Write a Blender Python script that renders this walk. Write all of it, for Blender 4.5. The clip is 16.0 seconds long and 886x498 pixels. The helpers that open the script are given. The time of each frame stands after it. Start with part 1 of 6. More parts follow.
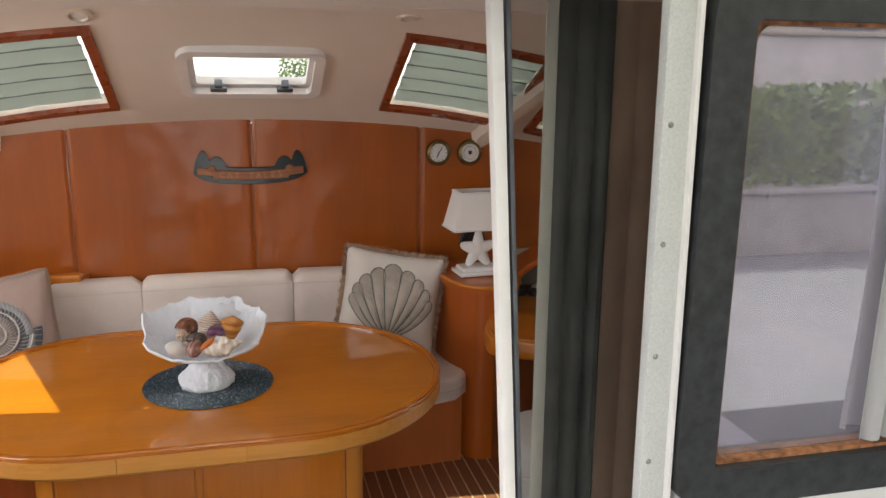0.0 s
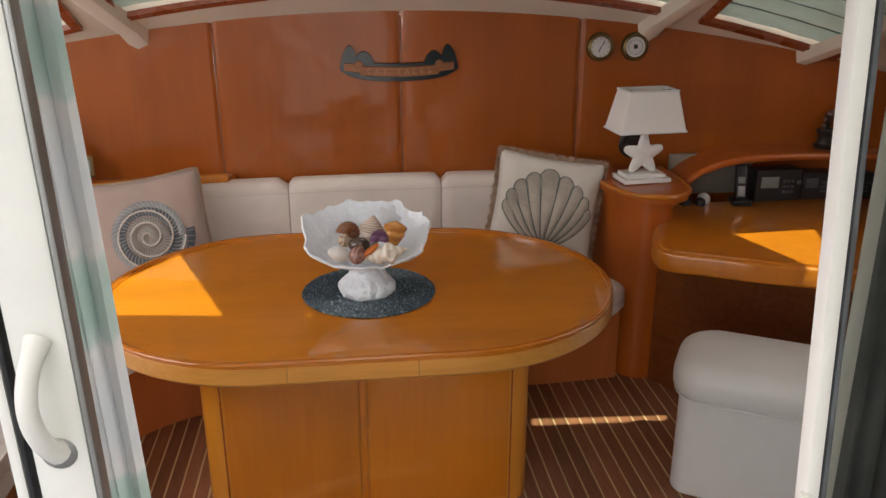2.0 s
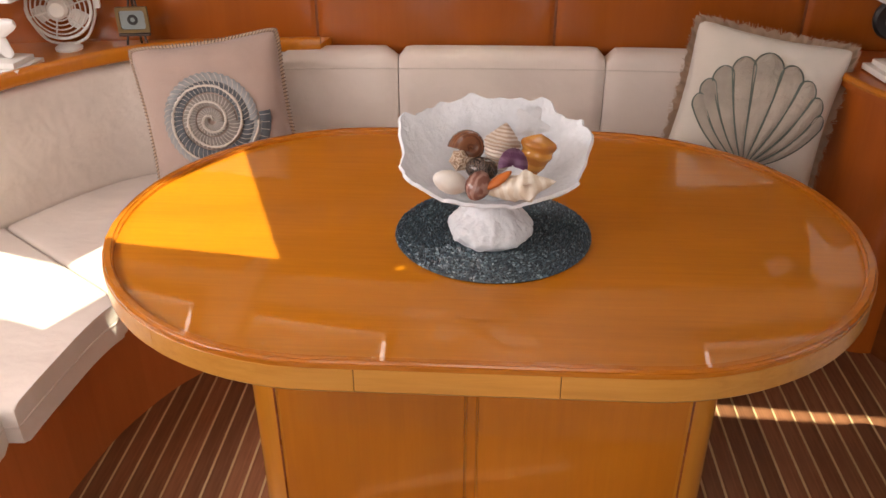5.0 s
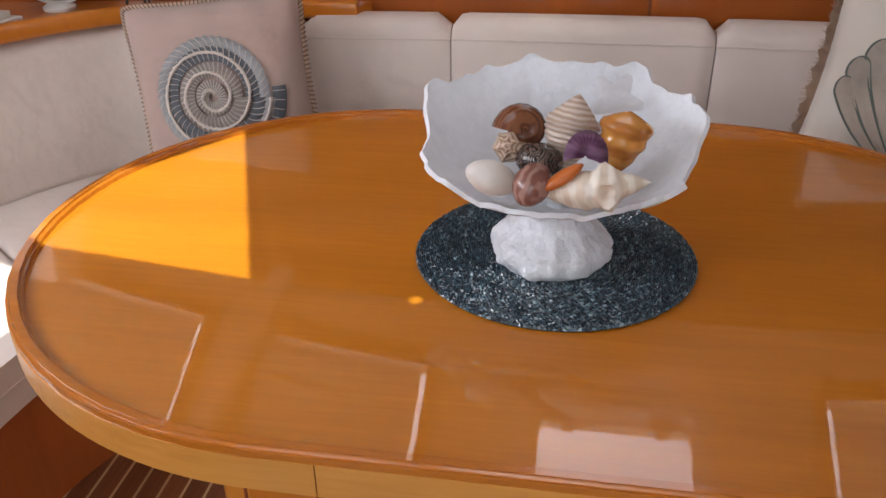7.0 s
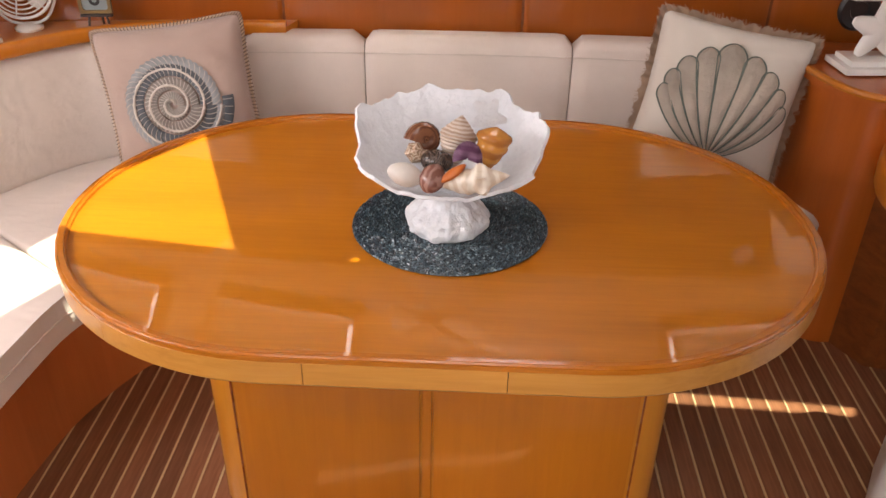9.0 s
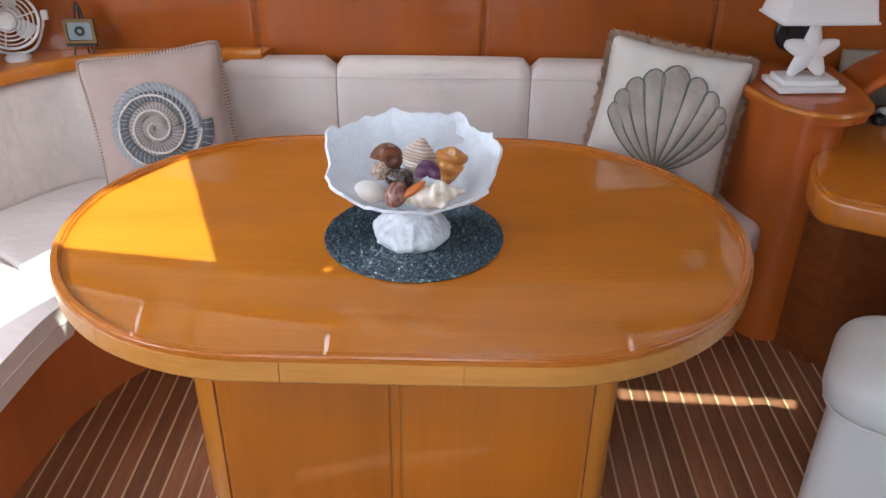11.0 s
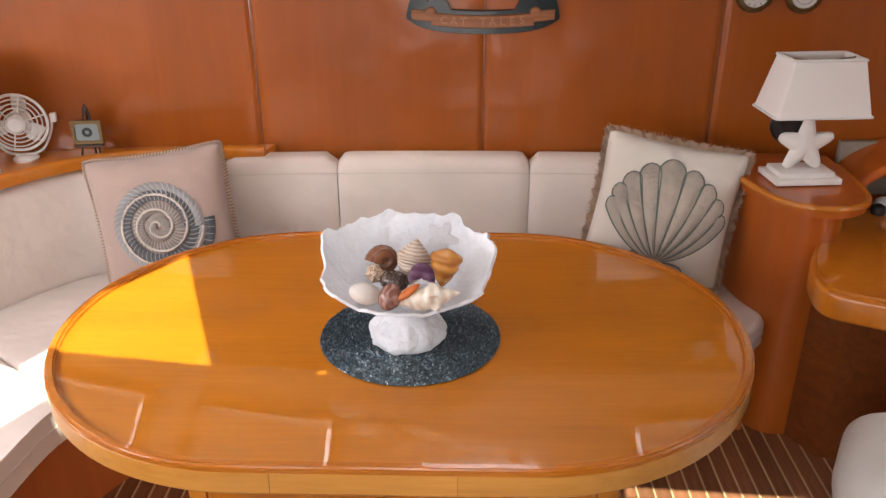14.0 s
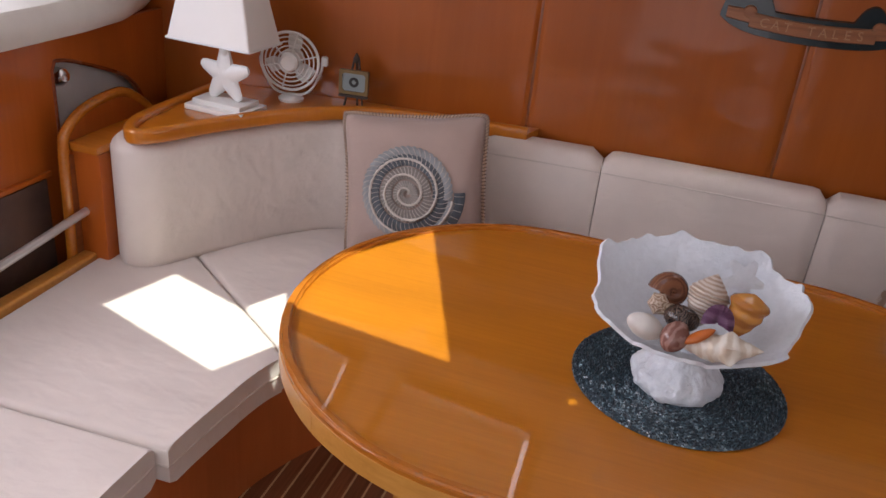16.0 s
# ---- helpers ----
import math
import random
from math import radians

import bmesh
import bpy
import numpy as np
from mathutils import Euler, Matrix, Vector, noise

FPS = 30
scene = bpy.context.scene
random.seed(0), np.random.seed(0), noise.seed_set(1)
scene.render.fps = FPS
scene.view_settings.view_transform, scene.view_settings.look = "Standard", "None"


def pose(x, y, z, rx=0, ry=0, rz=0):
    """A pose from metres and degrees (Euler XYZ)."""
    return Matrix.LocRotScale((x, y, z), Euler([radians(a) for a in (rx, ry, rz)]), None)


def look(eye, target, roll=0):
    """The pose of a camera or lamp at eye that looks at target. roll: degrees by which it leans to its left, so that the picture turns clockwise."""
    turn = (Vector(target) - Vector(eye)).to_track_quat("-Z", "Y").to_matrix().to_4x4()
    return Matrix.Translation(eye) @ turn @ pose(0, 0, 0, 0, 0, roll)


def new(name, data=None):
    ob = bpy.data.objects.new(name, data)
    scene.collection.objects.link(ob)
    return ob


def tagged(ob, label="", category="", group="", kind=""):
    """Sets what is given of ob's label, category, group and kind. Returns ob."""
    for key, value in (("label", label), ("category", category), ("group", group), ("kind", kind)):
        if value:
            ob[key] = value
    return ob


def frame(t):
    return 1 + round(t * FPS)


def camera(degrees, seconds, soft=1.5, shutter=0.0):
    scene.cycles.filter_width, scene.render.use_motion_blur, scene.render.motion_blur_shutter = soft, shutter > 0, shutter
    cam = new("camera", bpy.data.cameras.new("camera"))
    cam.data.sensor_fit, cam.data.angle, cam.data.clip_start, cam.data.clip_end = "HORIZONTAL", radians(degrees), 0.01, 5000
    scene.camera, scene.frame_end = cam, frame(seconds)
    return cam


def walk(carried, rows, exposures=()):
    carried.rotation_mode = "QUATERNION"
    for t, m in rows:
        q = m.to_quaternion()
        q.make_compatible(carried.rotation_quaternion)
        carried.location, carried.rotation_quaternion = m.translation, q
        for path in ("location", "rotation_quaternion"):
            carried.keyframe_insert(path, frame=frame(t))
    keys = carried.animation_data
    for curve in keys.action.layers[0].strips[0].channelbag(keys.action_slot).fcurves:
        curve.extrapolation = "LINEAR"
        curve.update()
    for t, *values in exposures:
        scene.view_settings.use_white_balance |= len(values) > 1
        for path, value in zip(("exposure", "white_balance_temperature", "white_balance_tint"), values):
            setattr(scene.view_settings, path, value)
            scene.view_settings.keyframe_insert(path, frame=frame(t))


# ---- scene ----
cam = camera(56.8, 16.0)
PATH = [
    (0, (0.173, -0.326, 1.791), (0.646, 1.564, 1.336), 0.8),
    (0.5, (0.163, -0.315, 1.761), (0.504, 1.601, 1.3), 1.5),
    (1, (0.163, -0.274, 1.734), (0.385, 1.627, 1.155), 1.5),
    (1.5, (0.087, -0.178, 1.726), (0.291, 1.707, 1.091), 1.8),
    (2, (-0.01, -0.068, 1.722), (0.21, 1.802, 1.049), -0.1),
    (2.5, (-0.03, 0.065, 1.704), (0.191, 1.894, 0.927), -1.5),
    (3, (0.034, 0.294, 1.703), (0.244, 2.093, 0.856), -0.4),
    (3.5, (0.041, 0.413, 1.689), (0.131, 2.213, 0.823), 1.1),
    (4, (0.024, 0.511, 1.681), (0.015, 2.28, 0.748), 1.2),
    (6.5, (0.039, 1.246, 1.334), (-0.185, 2.964, 0.334), -1.1),
    (7, (0.054, 1.29, 1.321), (-0.238, 3.014, 0.35), -0.7),
    (7.5, (-0.04, 1.189, 1.314), (-0.359, 2.9, 0.329), -1.3),
    (8, (-0.095, 1.022, 1.425), (-0.37, 2.681, 0.342), -0.8),
    (8.5, (-0.043, 0.94, 1.498), (-0.221, 2.609, 0.41), 1.2),
    (9, (0.083, 0.831, 1.588), (0.02, 2.541, 0.551), 1.0),
    (11.5, (0.128, 0.683, 1.665), (0.11, 2.412, 0.659), 0.8),
    (12, (0.128, 0.682, 1.64), (0.049, 2.36, 0.554), -0.1),
    (12.5, (0.12, 0.67, 1.609), (0.022, 2.282, 0.429), 0.0),
    (13, (0.125, 0.695, 1.662), (0.02, 2.382, 0.594), 0.3),
    (13.5, (0.149, 0.718, 1.698), (0.049, 2.5, 0.795), -0.1),
    (14, (0.166, 0.714, 1.712), (0.115, 2.528, 0.872), -0.2),
    (14.5, (0.145, 0.716, 1.707), (0.097, 2.533, 0.872), 0.3),
    (15, (0.1, 0.749, 1.699), (0.022, 2.562, 0.858), 1.6),
    (15.5, (0.019, 0.843, 1.677), (-0.249, 2.631, 0.821), 3.7),
    (16, (-0.068, 0.923, 1.632), (-0.551, 2.652, 0.75), 5.9),
]
walk(cam, [(t, look(eye, target, roll)) for t, eye, target, roll in PATH],
     exposures=[(0.0, 0.65, 6700, 14), (1.0, 0.60, 6800, 15), (2.0, 0.48, 6800, 14), (2.8, 0.62, 7200, 15), (3.5, 0.90, 7900, 24), (4.0, 0.88, 8100, 26), (6.5, 0.78, 6250, 18), (7.0, 0.66, 6350, 18), (7.5, 0.58, 6450, 19), (8.0, 0.48, 6700, 22), (8.5, 0.75, 6900, 23), (9.0, 1.04, 7200, 23),
                (11.5, 1.02, 5500, 12), (12.0, 1.18, 5750, 14), (12.5, 1.17, 6050, 16), (13.0, 1.10, 6800, 20), (14.5, 1.14, 6800, 18), (15.0, 1.06, 6450, 16), (16.0, 0.30, 6300, 24)])

# ---- light and sky ----
SUN_DROP = Vector((-0.30, 0.40, -1.0))
world = bpy.data.worlds.new("sky")
scene.world = world
world.use_nodes = True
sky = world.node_tree.nodes.new("ShaderNodeTexSky")
sky.sky_type, sky.sun_disc = "NISHITA", False
sky.sun_elevation = math.atan2(1.0, math.hypot(0.30, 0.40))
sky.sun_rotation = math.atan2(0.30, -0.40)
cloud, veil, haze = (world.node_tree.nodes.new(k) for k in ("ShaderNodeTexNoise", "ShaderNodeMapRange", "ShaderNodeMix"))
cloud.inputs["Scale"].default_value, cloud.inputs["Detail"].default_value = 2.2, 6
veil.inputs["From Min"].default_value, veil.inputs["From Max"].default_value = 0.35, 0.62
veil.inputs["To Min"].default_value, veil.inputs["To Max"].default_value = 0.35, 0.95
haze.data_type = "RGBA"
haze.inputs[7].default_value = (16.0, 16.0, 16.0, 1)
world.node_tree.links.new(cloud.outputs["Fac"], veil.inputs["Value"])
world.node_tree.links.new(veil.outputs["Result"], haze.inputs[0])
world.node_tree.links.new(sky.outputs["Color"], haze.inputs[6])
world.node_tree.links.new(haze.outputs[2], world.node_tree.nodes["Background"].inputs["Color"])
world.node_tree.nodes["Background"].inputs["Strength"].default_value = 0.15

sun = new("sun", bpy.data.lights.new("sun", "SUN"))
sun.data.energy, sun.data.angle, sun.data.color = 5.0, radians(0.5), (0.89, 1.0, 0.80)
sun.matrix_world = look((0, 0, 8), Vector((0, 0, 8)) + SUN_DROP)


def area_lamp(name, eye, target, width, height, watts, colour=(0.93, 0.97, 1.0)):
    lamp = new(name, bpy.data.lights.new(name, "AREA"))
    lamp.data.shape, lamp.data.size, lamp.data.size_y = "RECTANGLE", width, height
    lamp.data.energy, lamp.data.color = watts, colour
    lamp.matrix_world = look(eye, target)
    return lamp


# Added fill, standing inboard of the port window to brighten the settee.
area_lamp("port_window_light", (-1.73, 1.75, 1.46), (-0.75, 2.2, 0.42), 1.3, 0.36, 11)
# Weak fill added on the starboard side, for an assumed, unseen window.
area_lamp("starboard_window_light", (2.44, 1.7, 1.5), (0.2, 2.2, 0.5), 1.3, 0.36, 0.3)
area_lamp("companionway_light", (0.1, 0.66, 1.2), (0.1, 3.0, 0.7), 0.5, 1.3, 1.5, (1.0, 0.97, 0.92))


# ---- materials ----
def material(name, rough=0.5, metal=0.0):
    m = bpy.data.materials.new(name)
    m.use_nodes = True
    b = m.node_tree.nodes["Principled BSDF"]
    b.inputs["Roughness"].default_value, b.inputs["Metallic"].default_value = rough, metal
    return m, m.node_tree, b


def ramp(tree, value, stops):
    r = tree.nodes.new("ShaderNodeValToRGB")
    while len(r.color_ramp.elements) < len(stops):
        r.color_ramp.elements.new(0.5)
    for e, (p, c) in zip(r.color_ramp.elements, stops):
        e.position, e.color = p, (*c, 1)
    tree.links.new(value, r.inputs["Fac"])
    return r.outputs["Color"]


def coords(tree, scale=(1, 1, 1), kind="Object", turn=(0, 0, 0)):
    c, m = tree.nodes.new("ShaderNodeTexCoord"), tree.nodes.new("ShaderNodeMapping")
    m.inputs["Scale"].default_value = scale
    m.inputs["Rotation"].default_value = turn
    tree.links.new(c.outputs[kind], m.inputs["Vector"])
    return m.outputs["Vector"]


def noise_tex(tree, vector, scale, detail=4.0, rough=0.55, distortion=0.0):
    n = tree.nodes.new("ShaderNodeTexNoise")
    for key, value in (("Scale", scale), ("Detail", detail), ("Roughness", rough), ("Distortion", distortion)):
        n.inputs[key].default_value = value
    tree.links.new(vector, n.inputs["Vector"])
    return n.outputs["Fac"]


def mix(tree, fac, a, b, kind="MIX"):
    n = tree.nodes.new("ShaderNodeMix")
    n.data_type, n.blend_type = "RGBA", kind
    for socket, value in ((n.inputs[0], fac), (n.inputs[6], a), (n.inputs[7], b)):
        if isinstance(value, bpy.types.NodeSocket):
            tree.links.new(value, socket)
        else:
            socket.default_value = value if isinstance(value, (int, float)) else (*value, 1)
    return n.outputs[2]


def bump(tree, shader, height, strength=0.2, distance=0.005):
    n = tree.nodes.new("ShaderNodeBump")
    n.inputs["Strength"].default_value, n.inputs["Distance"].default_value = strength, distance
    tree.links.new(height, n.inputs["Height"])
    tree.links.new(n.outputs["Normal"], shader.inputs["Normal"])


def random_value(tree):
    return tree.nodes.new("ShaderNodeObjectInfo").outputs["Random"]


def wood(name, dark, mid, light, along="x", rough=0.28, coat=0.6, fine=1.0, vary=0.0, gloss=0.025, wavy=0.0):
    """Varnished wood whose grain runs along one axis."""
    m, t, b = material(name, rough)
    stretch = {"x": (1.2, 22, 22), "y": (22, 1.2, 22), "z": (22, 22, 1.2)}[along]
    v = coords(t, stretch)
    grain = noise_tex(t, v, 3.0 * fine, 8, 0.62, 0.6)
    broad = noise_tex(t, coords(t, tuple(s ** 0.5 for s in stretch)), 0.9, 3)
    colour = ramp(t, grain, [(0.3, dark), (0.5, mid), (0.72, light)])
    shade = ramp(t, broad, [(0.3, (0.82, 0.80, 0.78)), (0.7, (1.06, 1.05, 1.04))])
    colour = mix(t, 1.0, colour, shade, "MULTIPLY")
    if vary:
        tone = ramp(t, random_value(t), [(0.0, (1 - vary,) * 3), (1.0, (1.0, 1.0, 1.0))])
        colour = mix(t, 1.0, colour, tone, "MULTIPLY")
    t.links.new(colour, b.inputs["Base Color"])
    b.inputs["Coat Weight"].default_value, b.inputs["Coat Roughness"].default_value = coat, gloss
    smear = noise_tex(t, coords(t), 7.0, 3)
    r = t.nodes.new("ShaderNodeMapRange")
    r.inputs["To Min"].default_value, r.inputs["To Max"].default_value = rough * 0.8, rough * 1.4
    t.links.new(smear, r.inputs["Value"])
    t.links.new(r.outputs["Result"], b.inputs["Roughness"])
    bump(t, b, grain, 0.05, 0.001)
    b.inputs["Specular IOR Level"].default_value = 0.35
    b.inputs["Coat IOR"].default_value = 1.62 if coat > 0.95 else 1.5
    if wavy:
        swell = t.nodes.new("ShaderNodeBump")
        swell.inputs["Strength"].default_value, swell.inputs["Distance"].default_value = wavy, 0.03
        t.links.new(noise_tex(t, coords(t), 3.2, 2), swell.inputs["Height"])
        t.links.new(swell.outputs["Normal"], b.inputs["Coat Normal"])
        t.links.new(swell.outputs["Normal"], b.inputs["Normal"])
    return m


def cloth(name, colour, weave=900.0, rough=0.9, wrinkle=0.25, stain=0.9):
    m, t, b = material(name, rough)
    v = coords(t)
    big = noise_tex(t, v, 5.0, 4)
    low = tuple(c * stain for c in colour)
    t.links.new(ramp(t, big, [(0.3, low), (0.7, colour)]), b.inputs["Base Color"])
    fine, folds = noise_tex(t, v, weave, 2), noise_tex(t, coords(t, (5, 11, 8), turn=(0, 0, 0.7)), 1.6, 4, 0.5, 0.25)
    n = t.nodes.new("ShaderNodeMath")
    n.operation = "MULTIPLY_ADD"
    n.inputs[1].default_value = 0.12
    t.links.new(fine, n.inputs[0])
    t.links.new(folds, n.inputs[2])
    bump(t, b, n.outputs[0], wrinkle, 0.02)
    b.inputs["Sheen Weight"].default_value = 0.25
    return m


def plain(name, colour, rough=0.4, metal=0.0, speckle=0.06, scale=18.0, relief=0.05, coat=0.0):
    m, t, b = material(name, rough, metal)
    f = noise_tex(t, coords(t), scale, 5)
    low = tuple(c * (1 - 2 * speckle) for c in colour)
    t.links.new(ramp(t, f, [(0.3, low), (0.7, colour)]), b.inputs["Base Color"])
    b.inputs["Coat Weight"].default_value = coat
    if relief:
        bump(t, b, f, relief, 0.004)
    return m


M = {
    "wall": wood("cherry_panel", (0.335, 0.077, 0.0035), (0.35, 0.082, 0.004), (0.365, 0.088, 0.005), "z", 0.36, 0.50, 0.5, 0.0, 0.09, 0.40),
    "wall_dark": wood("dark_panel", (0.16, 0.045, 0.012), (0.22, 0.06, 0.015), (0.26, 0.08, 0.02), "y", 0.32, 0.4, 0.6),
    "table": wood("tabletop_varnish", (0.51, 0.170, 0.005), (0.55, 0.186, 0.006), (0.59, 0.204, 0.008), "x", 0.36, 1.0, 1.3),
    "edge": wood("edge_ash", (0.60, 0.255, 0.045), (0.67, 0.30, 0.058), (0.72, 0.34, 0.075), "x", 0.3, 0.5, 1.2, 0.12),
    "fiddle": wood("fiddle_wood", (0.44, 0.135, 0.010), (0.49, 0.155, 0.013), (0.54, 0.18, 0.02), "x", 0.2, 0.8, 1.2),
    "door": wood("pedestal_veneer", (0.52, 0.160, 0.008), (0.55, 0.173, 0.009), (0.58, 0.188, 0.011), "z", 0.32, 0.8, 0.7),
    "base": wood("console_veneer", (0.42, 0.095, 0.010), (0.45, 0.104, 0.012), (0.48, 0.114, 0.014), "z", 0.34, 0.5, 0.6),
    "seat_base": wood("seat_base_veneer", (0.50, 0.142, 0.038), (0.53, 0.152, 0.042), (0.56, 0.163, 0.047), "z", 0.36, 0.4, 0.6),
    "post": wood("pedestal_post", (0.58, 0.215, 0.020), (0.62, 0.235, 0.024), (0.66, 0.255, 0.030), "z", 0.30, 0.8, 0.7),
    "teak": wood("teak_plank", (0.24, 0.092, 0.044), (0.32, 0.130, 0.064), (0.40, 0.172, 0.090), "y", 0.36, 0.25, 1.6, 0.35),
    "holly": wood("holly_strip", (0.66, 0.47, 0.25), (0.72, 0.53, 0.29), (0.78, 0.60, 0.36), "y", 0.4, 0.2, 1.6, 0.15),
    "cream": cloth("cream_upholstery", (0.78, 0.69, 0.63), 700, 0.9, 0.42),
    "headliner": cloth("headliner", (0.72, 0.64, 0.54), 300, 0.75, 0.08, 0.95),
    "white_vinyl": plain("white_vinyl", (0.68, 0.67, 0.64), 0.42, 0, 0.03, 9, 0.1),
    "white": plain("white_paint", (0.80, 0.79, 0.76), 0.42, 0, 0.03, 14, 0.06),
    "gelcoat": plain("gelcoat", (0.80, 0.80, 0.77), 0.25, 0, 0.04, 9, 0.02, 0.3),
    "chrome": plain("chrome", (0.75, 0.75, 0.75), 0.16, 1.0, 0.02, 9, 0.0),
    "black": plain("black_plastic", (0.02, 0.02, 0.022), 0.38, 0, 0.2, 30, 0.05),
    "grey": plain("grey_shade", (0.10, 0.11, 0.12), 0.6, 0, 0.2, 20, 0.1),
}


def glass(name, tint=(1, 1, 1), rough=0.0):
    m, t, b = material(name, rough)
    b.inputs["Base Color"].default_value = (*tint, 1)
    b.inputs["Transmission Weight"].default_value = 1.0
    b.inputs["IOR"].default_value = 1.05
    b.inputs["Specular IOR Level"].default_value = 0.5
    return m


M["glass"] = glass("window_glass")
M["tint_glass"] = glass("smoke_glass", (0.62, 0.63, 0.62))
M["gold_white"] = plain("warm_white_metal", (0.70, 0.62, 0.50), 0.35, 0.2)
M["rubber"] = plain("worn_rubber", (0.035, 0.040, 0.042), 0.55, 0, 0.35, 40, 0.3)
M["rust"] = plain("corroded_edge", (0.52, 0.22, 0.09), 0.7, 0.1, 0.4, 60, 0.4)
M["mesh_white"] = plain("perforated_white", (0.60, 0.62, 0.60), 0.5, 0, 0.08, 260, 0.4)
M["grey_metal"] = plain("dull_grey_metal", (0.35, 0.35, 0.34), 0.4, 0.8)
M["dark_cloth"] = cloth("dark_curtain_cloth", (0.26, 0.27, 0.255), 500, 0.85, 0.5, 0.5)
M["brown_cloth"] = cloth("brown_curtain_cloth", (0.62, 0.47, 0.36), 500, 0.85, 0.4, 0.7)
M["pale_cloth"] = cloth("pale_lining", (0.90, 0.91, 0.84), 500, 0.85, 0.3)
M["white_cloth"] = cloth("white_curtain_cloth", (0.72, 0.72, 0.72), 500, 0.85, 0.3)
fg, fgt, fgb = material("film_glass", 0.02)
gl, tp, fm = fgt.nodes.new("ShaderNodeBsdfGlossy"), fgt.nodes.new("ShaderNodeBsdfTransparent"), fgt.nodes.new("ShaderNodeMixShader")
gl.inputs["Roughness"].default_value, gl.inputs["Color"].default_value = 0.015, (0.86, 0.84, 0.92, 1)
tp.inputs["Color"].default_value = (0.55, 0.52, 0.62, 1)
fm.inputs[0].default_value = 0.60
fgt.links.new(tp.outputs[0], fm.inputs[1])
fgt.links.new(gl.outputs[0], fm.inputs[2])
# Lilac diffuse share paints the pale haze that washes over the reflections.
df, dm = fgt.nodes.new("ShaderNodeBsdfDiffuse"), fgt.nodes.new("ShaderNodeMixShader")
df.inputs["Color"].default_value, dm.inputs[0].default_value = (0.62, 0.60, 0.68, 1), 0.17
fgt.links.new(fm.outputs[0], dm.inputs[1])
fgt.links.new(df.outputs[0], dm.inputs[2])
fgt.links.new(dm.outputs[0], fgt.nodes["Material Output"].inputs["Surface"])
M["film_glass"] = fg
lc, lct, lcb = material("leaf_curtain", 0.85)
lv = coords(lct, (12, 12, 6.5))
band_ = lct.nodes.new("ShaderNodeTexWave")
band_.bands_direction = "Z"
for key_, value_ in (("Scale", 1.15), ("Distortion", 2.2), ("Detail", 2.0), ("Detail Scale", 2.5)):
    band_.inputs[key_].default_value = value_
lct.links.new(coords(lct), band_.inputs["Vector"])
leaf = mix(lct, 0.35, band_.outputs["Color"], noise_tex(lct, lv, 1.0, 2, 0.4))
vein = noise_tex(lct, coords(lct, (60, 60, 14)), 1.0, 3, 0.5, 1.5)
lcol = ramp(lct, leaf, [(0.22, (0.50, 0.67, 0.63)), (0.34, (0.60, 0.73, 0.72)), (0.40, (0.84, 0.84, 0.84)), (0.75, (0.78, 0.81, 0.85))])
lcol = mix(lct, 0.25, lcol, ramp(lct, vein, [(0.35, (0.70, 0.77, 0.76)), (0.65, (0.88, 0.87, 0.86))]))
lct.links.new(lcol, lcb.inputs["Base Color"])
bump(lct, lcb, vein, 0.15, 0.004)
M["leaf_cloth"] = lc
M["piping"] = cloth("cream_piping", (0.68, 0.60, 0.54), 700, 0.9, 0.2)
M["cubby_lining"] = plain("cubby_lining", (0.30, 0.26, 0.21), 0.7)
M["screen"] = plain("grey_screen", (0.22, 0.24, 0.22), 0.2)
M["silver"] = plain("silver_plastic", (0.45, 0.45, 0.45), 0.35, 0.5)
M["bronze"] = plain("dark_bronze", (0.045, 0.035, 0.03), 0.4, 0.3, 0.4, 40, 0.3)
M["steel"] = plain("satin_steel", (0.70, 0.70, 0.70), 0.34, 0.7, 0.03, 9, 0.0)
M["blossom"] = plain("faded_blossom", (0.26, 0.15, 0.14), 0.7, 0, 0.3, 60)
M["brass"] = plain("dark_brass", (0.24, 0.17, 0.07), 0.35, 0.9, 0.2, 40)
M["dial"] = plain("dial_white", (0.72, 0.72, 0.70), 0.35)
M["blue_ink"] = plain("blue_ink", (0.03, 0.05, 0.16), 0.4)
M["slate"] = plain("slate_backing", (0.028, 0.040, 0.044), 0.10, 0.0, 0.15, 16, 0.06, 0.0)
M["carved"] = wood("carved_wood", (0.22, 0.085, 0.035), (0.30, 0.12, 0.05), (0.36, 0.15, 0.065), "x", 0.45, 0.2)
M["carved_light"] = plain("gilt_letter", (0.42, 0.20, 0.09), 0.45)
M["shade"] = cloth("lampshade", (0.78, 0.76, 0.73), 1200, 0.9, 0.03, 0.97)
M["opal"] = plain("opal_bulb", (0.8, 0.8, 0.78), 0.2)
M["dark_wood"] = plain("dark_wood", (0.06, 0.03, 0.018), 0.45, 0, 0.3)
M["gilt"] = plain("gilt", (0.20, 0.13, 0.055), 0.4, 0.5)
M["pale_blue"] = plain("pale_blue_paint", (0.24, 0.29, 0.30), 0.6)
M["panel_dark"] = plain("dark_smoked_panel", (0.13, 0.085, 0.07), 0.25, 0, 0.2, 6, 0.02, 0.4)
M["taupe"] = cloth("taupe_linen", (0.44, 0.325, 0.28), 900, 0.9, 0.6)
M["pillow_white"] = cloth("ivory_linen", (0.70, 0.65, 0.58), 900, 0.9, 0.35)
M["dark_thread"] = cloth("dark_brown_thread", (0.17, 0.11, 0.08), 900, 0.95, 0.2)
M["fringe"] = cloth("tan_fringe", (0.60, 0.43, 0.31), 900, 0.95, 0.2, 0.6)
M["ammonite"] = cloth("blue_grey_embroidery", (0.105, 0.120, 0.140), 420, 0.85, 0.5, 0.45)
